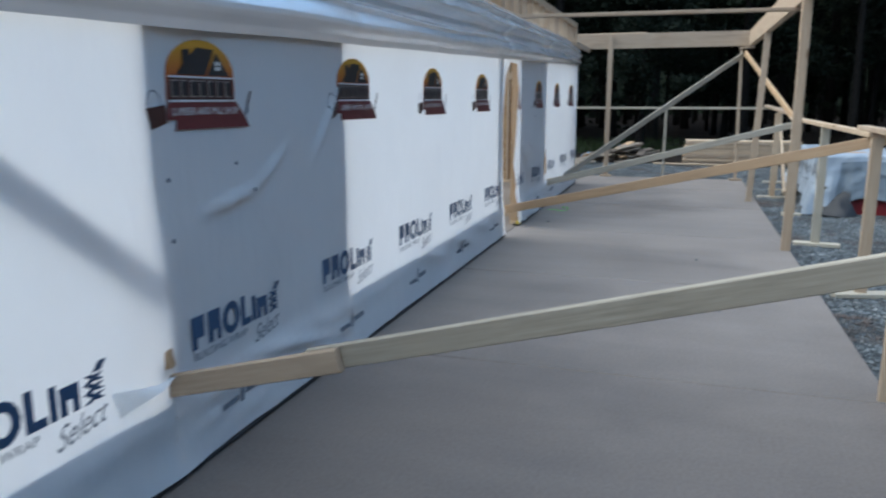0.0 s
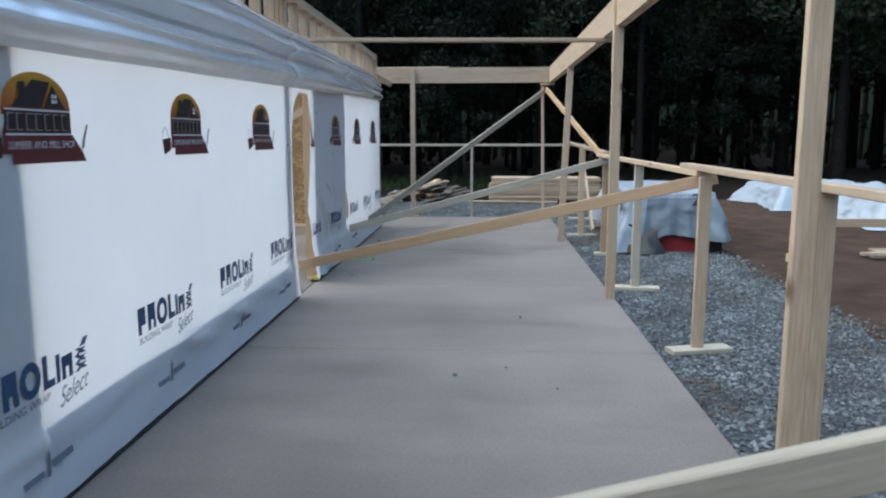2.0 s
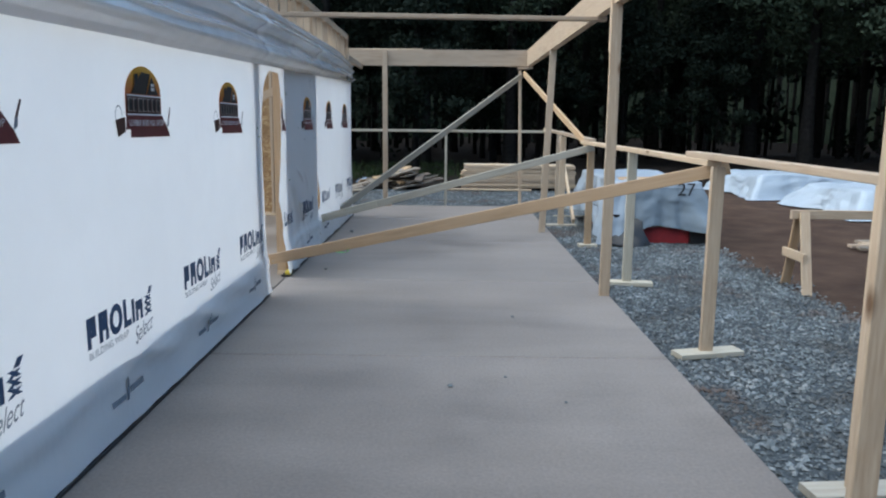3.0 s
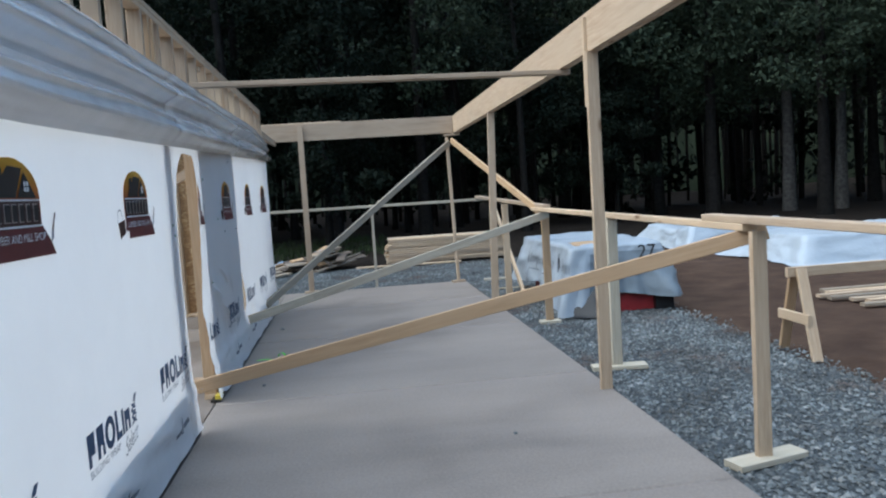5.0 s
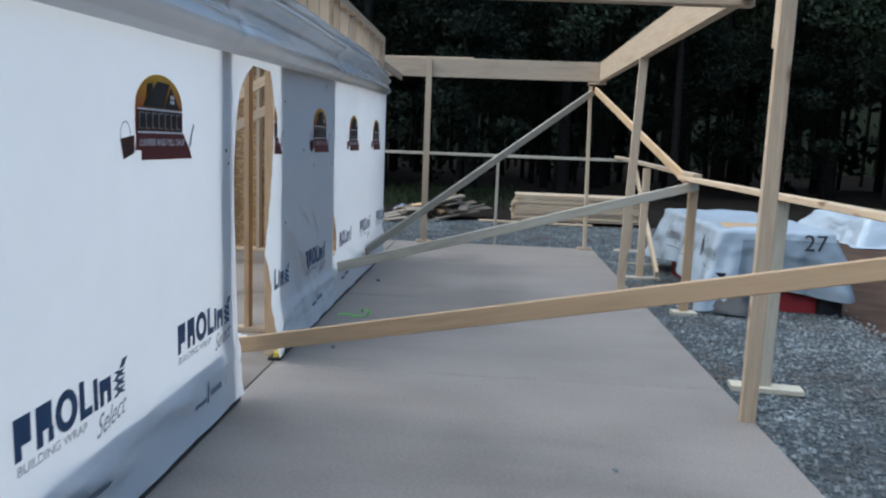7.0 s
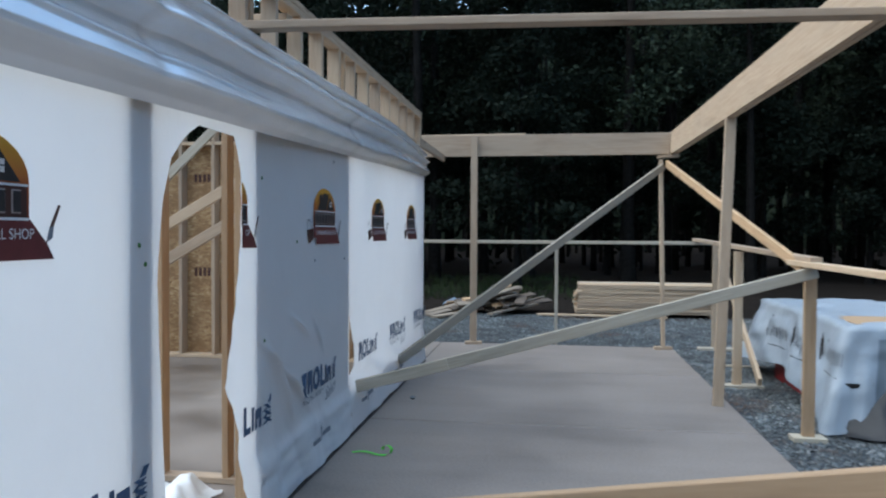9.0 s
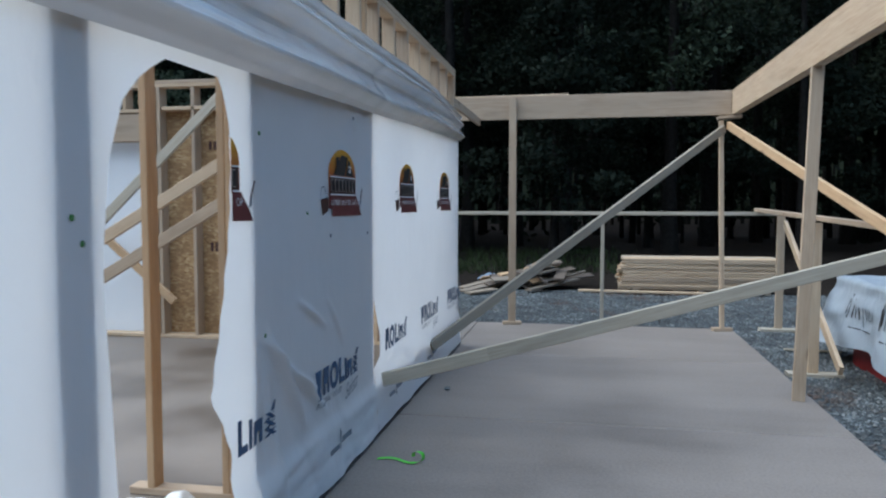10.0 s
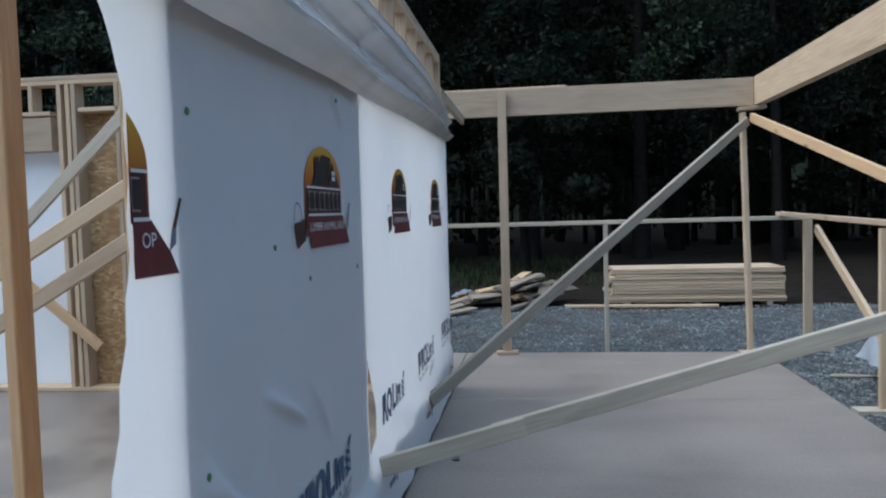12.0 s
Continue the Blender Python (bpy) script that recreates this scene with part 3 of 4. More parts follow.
# printed marks on the wrap
class Print:
    def __init__(self):
        self.v, self.f, self.m = [], [], []

    def poly(self, pts, mi, lift=0.005, sub=1):
        """A flat printed shape following the sheet: pts as (y, z)."""
        o = len(self.v)
        self.v += [(wrap_x(y, z) + lift - WX, y, z) for y, z in pts]
        self.f.append(tuple(range(o, o + len(pts))))
        self.m.append(mi)

    def bar(self, y0, y1, z0, z1, mi, lift=0.005):
        n = max(1, int((y1 - y0) / 0.06))
        for i in range(n):
            a, b = y0 + (y1 - y0) * i / n, y0 + (y1 - y0) * (i + 1) / n
            self.poly([(a, z0), (b, z0), (b, z1), (a, z1)], mi, lift)

    def ring(self, cy, cz, ry, rz, ty, tz, mi, lift=0.003):
        n = 14
        for i in range(n):
            a, b = 2 * math.pi * i / n, 2 * math.pi * (i + 1) / n
            q = [(cy + r1 * math.cos(t), cz + r2 * math.sin(t)) for t, r1, r2 in
                 ((a, ry, rz), (b, ry, rz), (b, ry - ty, rz - tz), (a, ry - ty, rz - tz))]
            self.poly(q, mi, lift)

    def make(self, name, mats, label):
        return mesh_object(name, self.v, self.f, mats, wrap, label, False, self.m)


def wording(text, y, z, size, ink=None, lift=0.003, stretch=1.12, slant=0.0, rise=0.0):
    cu = bpy.data.curves.new("wording", "FONT")
    cu.body, cu.size = text, size
    tmp = new("wording", cu)
    dg = bpy.context.evaluated_depsgraph_get()
    me = bpy.data.meshes.new_from_object(tmp.evaluated_get(dg))
    bpy.data.objects.remove(tmp)
    for v in me.vertices:
        yy, zz = y + v.co.x * stretch + v.co.y * slant, z + v.co.y + v.co.x * rise
        v.co = (wrap_x(yy, zz) + lift - WX, yy, zz)
    me.materials.clear()
    me.materials.append(ink or ink_grey)
    ob = new("printed_wording", me)
    ob.parent = wrap
    return ob


def house_mark(y, z=1.40, lo=-9.0):
    """Arched shop mark; y and z of the ribbon's far lower corner. lo: where the sheet is cut off."""
    p = Print()

    def c(q):
        return max(q, lo)

    def slab(y0, y1, z0, z1, mi, lift):
        if c(y1) - c(y0) > 0.002:
            p.bar(c(y0), c(y1), z0, z1, mi, lift)
    ay0, ay1, base, spring, top = y - 0.565, y - 0.105, z + 0.105, z + 0.215, z + 0.355
    cy, r = (ay0 + ay1) / 2, (ay1 - ay0) / 2
    n = 14
    for i in range(n):
        a, b = math.pi * i / n, math.pi * (i + 1) / n
        y1, y2 = c(cy + r * math.cos(a)), c(cy + r * math.cos(b))
        if y1 - y2 > 1e-4:
            z1 = spring + (top - spring) * math.sqrt(max(0, 1 - ((y1 - cy) / r) ** 2))
            z2 = spring + (top - spring) * math.sqrt(max(0, 1 - ((y2 - cy) / r) ** 2))
            p.poly([(y2, base), (y1, base), (y1, z1), (y2, z2)], 0, 0.004)
    whole = lo < ay0
    if whole:
        # dark roofs with a chimney, an orange verge and a lit window
        p.poly([(cy - 0.17, spring), (cy + 0.02, spring), (cy + 0.085, spring + 0.105), (cy - 0.03, spring + 0.11), (cy - 0.12, spring + 0.045)], 1, 0.008)
        p.poly([(cy - 0.125, spring + 0.02), (cy - 0.08, spring + 0.02), (cy - 0.08, spring + 0.10), (cy - 0.125, spring + 0.095)], 1, 0.0095)
        p.poly([(cy + 0.035, spring), (cy + 0.19, spring), (cy + 0.10, spring + 0.095)], 1, 0.008)
        for a in (0.085, 0.107):
            for b in (0.022, 0.042):
                p.poly([(cy + a, spring + b), (cy + a + 0.018, spring + b), (cy + a + 0.018, spring + b + 0.016), (cy + a, spring + b + 0.016)], 2, 0.011)
    slab(ay0 + 0.012, ay1 - 0.012, base, spring - 0.012, 4, 0.0062)
    slab(ay0 + 0.01, ay1 - 0.01, spring - 0.012, spring - 0.005, 2, 0.0085)
    for k, w in enumerate((0.044, 0.036, 0.046, 0.04, 0.036, 0.034, 0.034)):
        a = ay0 + 0.026 + k * 0.06
        slab(a - 0.002, a + w + 0.002, base + 0.023, base + 0.089, 6, 0.0075)
        slab(a + 0.002, a + w - 0.002, base + 0.027, base + 0.085, 1, 0.0105)
    slab(ay0 + 0.01, ay1 - 0.01, base + 0.004, base + 0.012, 2, 0.010)
    if whole:
        # paint tin with its bail
        p.poly([(y - 0.665, z + 0.005), (y - 0.575, z + 0.03), (y - 0.575, z + 0.10), (y - 0.69, z + 0.085)], 4, 0.005)
        p.ring(y - 0.64, z + 0.10, 0.042, 0.055, 0.005, 0.005, 5, 0.002)
    p.poly([(c(y - 0.52), z), (c(y), z - 0.002), (c(y - 0.035), z + 0.05), (c(y - 0.52), z + 0.05)], 3, 0.0065)
    p.poly([(c(y - 0.575), z + 0.04), (c(y - 0.03), z + 0.04), (c(y - 0.105), z + 0.112), (c(y - 0.565), z + 0.112)], 3, 0.0075)
    # brush
    p.poly([(y - 0.035, z + 0.045), (y - 0.005, z + 0.06), (y + 0.0, z + 0.095), (y - 0.02, z + 0.09)], 5, 0.005)
    p.poly([(y - 0.02, z + 0.09), (y + 0.0, z + 0.095), (y + 0.03, z + 0.155), (y + 0.018, z + 0.158)], 4, 0.005)
    p.make("printed_mark", [ink_arch, ink_black, ink_white, ink_maroon, ink_brown, ink_grey, ink_buff], "orange and maroon arched shop mark printed on the wrap")
    if whole:
        wording("LUMBER AND MILL SHOP", y - 0.545, z + 0.058, 0.042, ink_white, 0.011, 0.96)
    else:
        wording("OP", y - 0.15, z + 0.058, 0.042, ink_white, 0.011, 1.0)


for k in range(8):
    yy = 3.118 + 1.493 * k
    house_mark(yy + (0.03 if k == 4 else 0.0), 1.41, 8.945 if k == 4 else -9.0)


def wide_mark(y, z=0.50, lo=-9.0):
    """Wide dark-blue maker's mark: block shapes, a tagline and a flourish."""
    p = Print()
    x = y
    # plain blocks, as (offset, width, foot, head): stems, half-height blocks, a ring and slanted stripes
    for at, w, foot, head in ((0.0, 0.036, 0.0, 0.14), (0.036, 0.05, 0.045, 0.14), (0.112, 0.036, 0.0, 0.14), (0.148, 0.052, 0.05, 0.14), (0.176, 0.03, 0.0, 0.05),
                              (0.365, 0.034, 0.0, 0.14), (0.399, 0.05, 0.0, 0.032), (0.46, 0.03, 0.0, 0.12), (0.502, 0.03, 0.0, 0.10), (0.532, 0.054, 0.05, 0.10), (0.556, 0.03, 0.0, 0.05)):
        if x + at >= lo:
            p.bar(x + at, x + at + w, z + foot, z + head, 0)
    if x + 0.22 >= lo:
        p.ring(x + 0.285, z + 0.07, 0.068, 0.074, 0.036, 0.034, 0, 0.005)
    x += 0.60
    for k in range(3):
        zz = z + 0.034 * k
        p.poly([(x + 0.0, zz), (x + 0.036, zz), (x + 0.10, zz + 0.03), (x + 0.064, zz + 0.03)], 0)
        p.poly([(x + 0.064, zz + 0.004), (x + 0.10, zz + 0.004), (x + 0.046, zz + 0.034), (x + 0.01, zz + 0.034)], 0, 0.0056)
    p.poly([(x + 0.05, z + 0.105), (x + 0.09, z + 0.105), (x + 0.12, z + 0.14), (x + 0.08, z + 0.14)], 0)
    ob = p.make("printed_mark", [ink_blue, ink_grey], "wide dark-blue maker's mark printed on the wrap")
    if y + 0.02 >= lo:
        wording("BUILDING WRAP", y + 0.01, z - 0.05, 0.047)
        wording("Select", y + 0.47, z - 0.115, 0.125, ink_pale, 0.003, 0.74, 0.35, 0.10)
    return ob


TEXTS = [1.40 + 1.2 * k for k in range(11)]
for yy in TEXTS:
    if abs(yy - 8.60) < 0.1:
        wide_mark(yy + 0.0, 0.50, 8.9)
    elif abs(yy - 11.0) < 0.1:
        wide_mark(yy, 0.50, 11.05)
    else:
        wide_mark(yy)
for k in range(10):
    yy = 2.75 + 1.2 * k
    if 8.0 < yy < 8.95:
        continue
    p = Print()
    p.bar(yy, yy + 0.14, 0.175, 0.20, 0)
    p.bar(yy + 0.2, yy + 0.36, 0.185, 0.215, 0)
    p.poly([(yy + 0.15, 0.16), (yy + 0.18, 0.16), (yy + 0.19, 0.25), (yy + 0.17, 0.28)], 0)
    p.make("printed_mark", [ink_grey], "small grey print near the foot of the wrap")


def cap_nail(y, z, m, label):
    """A plastic cap fastener: a shallow domed disc."""
    x = wrap_x(y, z) + 0.001 - WX
    vs, fs = [], []
    for k, (r, h) in enumerate(((0.0095, 0.0), (0.0095, 0.002), (0.005, 0.0035))):
        vs += [(x + h, y + r * math.cos(2 * math.pi * i / 10), z + r * math.sin(2 * math.pi * i / 10)) for i in range(10)]
    for k in (0, 10):
        fs += [(k + i, k + (i + 1) % 10, k + 10 + (i + 1) % 10, k + 10 + i) for i in range(10)]
    fs.append(tuple(range(20, 30)))
    mesh_object("cap_nail", vs, fs, m, wrap, label)


for y, z in ((9.205, 1.76), (9.72, 1.43), (9.22, 0.93), (8.06, 1.44), (8.10, 1.37), ):
    cap_nail(y, z, green_cap, "green cap nail")
for y, z in ((2.53, 1.22), (2.53, 0.98), (3.12, 1.12), (3.0, 1.25), (10.05, 1.31), (10.72, 1.3), (10.4, 1.95)):
    cap_nail(y, z, ink_grey, "grey cap nail")

# ---- porch frame: beams, posts, tie ----
side_beam = empty("porch_beam", (1.0, 0, 2.63))
board("beam_ply", (1.02, -5, 2.632), (1.02, 15.48, 2.632), 0.284, 0.038, pine, side_beam)
board("beam_ply", (1.062, -5, 2.630), (1.062, 15.52, 2.630), 0.284, 0.038, pine, side_beam)
tagged(side_beam, "long doubled pine beam along the porch edge on temporary posts", "beam", "porch frame")
end_beam = empty("porch_beam", (0, 15.5, 2.63))
board("beam_ply", (-4.5, 15.50, 2.625), (0.998, 15.50, 2.632), 0.28, 0.038, pine, end_beam)
board("beam_ply", (-4.5, 15.543, 2.632), (-0.85, 15.543, 2.652), 0.28, 0.038, pine, end_beam)
tagged(end_beam, "pine beam across the end of the porch", "beam", "porch frame")
tagged(board("ledger_board", (-1.93, 13.6, 2.47), (-1.93, 15.48, 2.47), 0.09, 0.038, pine), "short pine board from the wall corner to the beam", "board", "porch frame")
tagged(board("tie_board", (-2.02, 9.0, 2.468), (1.09, 9.16, 2.468), 0.038, 0.089, pine), "pine tie board lying across wall and beam", "board", "porch frame")


def support_post(x, y, top, label, splice=0.0, lean=(0, 0), foot=False, z0=0.0, m=pine, wx=0.089, wy=0.04):
    e = empty("support_post", (x, y, z0))
    zb = z0
    if foot:
        board("foot_block", (x - 0.11, y - 0.02, z0 + 0.019), (x + 0.11, y + 0.02, z0 + 0.019), 0.038, 0.089, m, e)
        zb = z0 + 0.038
    upright("stud", x, y, zb, top, wx, wy, m, e, "", lean)
    if splice:
        upright("splice_block", x + lean[0], y + wy + 0.001 + lean[1], splice, top + 0.25, wx, 0.038, m, e, "short lapped block")
    return tagged(e, label, "post", "porch posts")


support_post(1.0, 0.15, 2.49, "temporary pine post under the porch beam")
support_post(1.04, 4.25, 2.49, "temporary pine post under the porch beam")
support_post(1.02, 8.36, 2.49, "temporary pine post with a lapped block at its head", splice=2.1)
support_post(0.945, 12.27, 2.49, "temporary pine post under the porch beam", lean=(0.10, 0.12))
support_post(0.93, 15.40, 2.42, "thin corner post on a small wooden foot", lean=(-0.05, 0.05), foot=True, wx=0.045, wy=0.09)
support_post(-1.51, 15.44, 2.74, "pine post nailed to the end beam on a small foot", foot=True)
corner_plate = board("corner_plate", (0.84, 15.46, 2.455), (1.1, 15.46, 2.47), 0.035, 0.12, pine)
tagged(corner_plate, "short pine block under the beam corner", "block", "porch frame")


# ---- braces ----
NAIL = bpy.data.meshes.new("nail_head")
NAIL.from_pydata([(0.0045 * math.cos(math.pi * i / 4), h, 0.0045 * math.sin(math.pi * i / 4)) for h in (0.0, 0.0025) for i in range(8)], [],
                 [(i, (i + 1) % 8, 8 + (i + 1) % 8, 8 + i) for i in range(8)] + [tuple(range(8, 16)), tuple(range(7, -1, -1))])
NAIL.materials.append(steel)


def brace(name, p0, p1, h, label, m, w=0.038):
    """A diagonal board with a pair of nail heads at each end, on both faces."""
    e = empty(name, p0)
    ob = board("brace_board", p0, p1, h, w, m, e)
    length = (Vector(p1) - Vector(p0)).length
    for end in (-1, 1):
        for k, up in ((0.07, 0.022), (0.11, -0.02)):
            for face in (-1, 1):
                nail = new("nail_head", NAIL)
                nail.parent = e
                nail.matrix_basis = ob.matrix_basis @ pose(end * (length / 2 - k), face * (w / 2 + 0.0005), up, 0, 0, 0 if face > 0 else 180)
    return tagged(e, label, "brace", "diagonal braces")


b0 = empty("brace", (-1.9, 2.45, 0.4))
board("brace_board", (-2.10, 2.425, 0.372), (-1.18, 2.432, 0.604), 0.089, 0.038, pine, b0)
# weathered board, also greyed for the shade on its near face
board("brace_board", (-1.32, 2.471, 0.574), (1.50, 2.50, 1.296), 0.088, 0.038, pine_grey, b0)
tagged(b0, "pale weathered brace of two lapped boards up to a rail post", "brace", "diagonal braces")
brace("brace", (-2.0, 8.385, 0.276), (1.55, 7.02, 1.213), 0.092, "warm pine brace from the door opening up to a rail post", pine_warm)
b2 = empty("brace", (-1.9, 11.05, 0.36))
board("brace_board", (-2.02, 11.02, 0.30), (-1.25, 11.12, 0.50), 0.089, 0.038, pine_pale, b2)
board("brace_board", (-1.40, 11.145, 0.455), (1.48, 11.51, 1.205), 0.089, 0.038, pine_pale, b2)
tagged(b2, "pale lapped brace from the wall up to a rail post", "brace", "diagonal braces")
brace("brace", (-1.90, 12.45, 0.275), (0.90, 15.36, 2.325), 0.089, "grey-brown brace rising from the wall to the beam corner", pine_grey)
brace("brace", (0.945, 15.36, 2.36), (1.43, 11.66, 1.225), 0.089, "brown pine brace falling from the beam corner to the rail", pine_warm)


# ---- guard rails ----
rail = empty("guard_rail", (1.43, 10, -0.1))
tagged(rail, "temporary pine guard rail on posts with flat wooden feet", "railing", "guard rails")
for x, y, top, m, turn in ((1.455, 2.54, 1.258, pine, 0.0), (1.42, 4.93, 1.26, pine, 0.02), (1.44, 6.93, 1.222, pine, 0.06), (1.43, 9.25, 1.232, pine_pale, -0.03), (1.465, 11.6, 1.235, pine_warm, 0.0), (1.40, 13.55, 1.303, pine, 0.0), (1.70, 16.05, 1.325, pine, 0.0)):
    near, far = (0.12, 0.12) if 11 < y < 12 else (0.22, 0.25)
    board("foot", (x - near, y - turn, -0.075), (x + far, y + turn, -0.075), 0.038, 0.14, pine_pale, rail, "pale flat foot board")
    upright("rail_post", x, y, -0.056, top, 0.089, 0.04, m, rail)
board("top_rail", (1.40, 2.0, 1.278), (1.44, 7.5, 1.285), 0.042, 0.089, pine, rail)
board("top_rail", (1.435, 7.0, 1.242), (1.42, 11.9, 1.262), 0.042, 0.089, pine, rail)
board("top_rail", (1.44, 11.4, 1.295), (1.46, 16.2, 1.395), 0.042, 0.089, pine, rail)
end_rail = empty("guard_rail", (0, 16.1, -0.1))
tagged(end_rail, "thin pine guard rail across the end of the porch", "railing", "guard rails")
board("top_rail", (-4.4, 16.1, 1.35), (1.78, 16.1, 1.349), 0.045, 0.07, pine_pale, end_rail)
upright("rail_post", -0.42, 16.1, -0.12, 1.325, 0.045, 0.07, pine_pale, end_rail)
upright("rail_post", -4.2, 16.1, -0.12, 1.325, 0.06, 0.07, pine_pale, end_rail)
tagged(board("brace", (1.65, 15.65, 1.24), (1.56, 13.3, 0.02), 0.089, 0.038, pine), "pine kicker brace on the guard rail", "brace", "diagonal braces")


# ---- inside the house ----
brace("brace", (-1.985, 0.75, 2.12), (-1.985, 2.435, 0.835), 0.10, "pine brace inside the wall frame, dim through the wrap", pine)
partition = empty("wall_partition", (-2.5, 9.75, 0))
tagged(partition, "bare stud partition seen through the cut door hole", "wall", kind="structure")
board("bottom_plate", (-1.99, 9.75, 0.02), (-2.9, 9.75, 0.02), 0.038, 0.09, pine, partition)
for x in (-2.37, -2.78):
    upright("stud", x, 9.75, 0.04, 2.70, 0.04, 0.089, pine_warm, partition)
board("top_plate", (-1.99, 9.75, 2.72), (-2.9, 9.75, 2.72), 0.038, 0.09, pine, partition)

EY = 13.86
end_wall = empty("wall_end", (-5, EY, 0))
tagged(end_wall, "stud end wall with flake-board sheathing and a wrapped window opening", "wall", kind="structure")
for z in (2.745, 2.783):
    board("top_plate", (-9.4, EY, z), (-2.06, EY, z), 0.038, 0.14, pine, end_wall)
board("bottom_plate", (-9.4, EY, 0.02), (-2.06, EY, 0.02), 0.038, 0.14, pine, end_wall)
board("plate", (-5.15, EY, 2.50), (-2.06, EY, 2.50), 0.038, 0.14, pine, end_wall)
board("header", (-7.6, EY, 2.30), (-5.42, EY, 2.30), 0.30, 0.12, pine, end_wall)
board("header_plate", (-7.6, EY, 2.48), (-5.42, EY, 2.48), 0.038, 0.14, pine, end_wall)
x = -9.245
while x < -2.1:
    full = not -7.6 < x < -5.4
    upright("stud", x, EY, 0.04 if full else 2.50, 2.726, 0.04, 0.14, pine, end_wall)
    x += 0.405
for x in (-5.33, -5.25, -7.62):
    upright("jamb_stud", x, EY, 0.04, 2.726, 0.04, 0.14, pine, end_wall)
for x0, x1 in ((-5.23, -3.98), (-3.976, -2.06), (-9.4, -7.62)):
    mesh_object("sheathing_panel", [(x + 5, y - EY, z) for z in (0.04, 2.5) for x, y in ((x0, 13.932), (x1, 13.932), (x1, 13.945), (x0, 13.945))],
                [(0, 3, 2, 1), (4, 5, 6, 7), (0, 1, 5, 4), (1, 2, 6, 5), (2, 3, 7, 6), (3, 0, 4, 7)], osb, end_wall)
v, f = grid(40, 40, lambda u, w: (-9.4 + 7.3 * u + 5, 13.958 - EY + 0.012 * n3(u * 12, w * 5, 1) + 0.004 * n3(u * 40, w * 20, 2), 0.03 + 2.3 * w))
mesh_object("house_wrap", v, f, wrap_mat, end_wall, "wrinkled white wrap over the window opening", True)


def stamp(y, z, w, h):
    """Flake-board grade stamp: rows of plain dark bars."""
    vs, fs = [], []
    for k in range(4):
        o = len(vs)
        a = w + 0.0
        x0 = y + k * a / 4
        vs += [(x0 + 5, 13.928 - EY, z), (x0 + a / 4 - 0.02 + 5, 13.928 - EY, z), (x0 + a / 4 - 0.02 + 5, 13.928 - EY, z + h), (x0 + 5, 13.928 - EY, z + h)]
        fs.append((o, o + 1, o + 2, o + 3))
    mesh_object("grade_stamp", vs, fs, ink_brown, end_wall, "dark stamp bars")


stamp(-4.68, 2.06, 0.22, 0.09)
stamp(-4.68, 0.95, 0.22, 0.1)
for p0, p1, m in (((-6.45, 12.7, 0.09), (-3.5, 12.7, 2.83), pine_pale), ((-6.28, 11.52, 0.07), (-2.06, 11.52, 2.48), pine), ((-5.72, 11.50, 0.09), (-2.06, 11.50, 2.18), pine), ((-5.95, 13.74, 1.20), (-5.02, 13.74, 0.41), pine_warm)):
    brace("brace", p0, p1, 0.089, "pine wall brace slanting down to the bare slab inside", m, 0.036)

# cut wrap scraps lying in the doorway
def scrap(x, y, w, d, h, seed):
    v, f = grid(26, 24, lambda a, b: (x + (a - 0.5) * w + 0.05 * n3(a * 4, b * 4, seed), y + (b - 0.5) * d + 0.05 * n3(a * 4, b * 4, seed + 3),
                                      0.03 * abs(n3(a * 9, b * 9, seed)) + 0.012 + h * max(0.0, 0.5 + 0.9 * n3(a * 3.2, b * 3.2, seed + 7)) * math.sin(math.pi * a) * math.sin(math.pi * b)))
    return tagged(mesh_object("wrap_scrap", v, f, wrap_mat, smooth=True), "crumpled scrap of cut building wrap on the door sill", "scrap")


scrap(-2.58, 9.38, 0.5, 0.42, 0.2, 3)
tag = empty("tape_measure", (-1.99, 9.02, 0.0))
board("case", (-1.93, 9.02, 0.03), (-1.93, 9.12, 0.03), 0.045, 0.05, yellow_tag, tag)
board("clip", (-1.93, 9.125, 0.03), (-1.93, 9.19, 0.03), 0.035, 0.06, black_plastic, tag)
tagged(tag, "small yellow and black tape measure by the door opening", "tool")


# ---- covered lumber bundles ----
SKINS = []


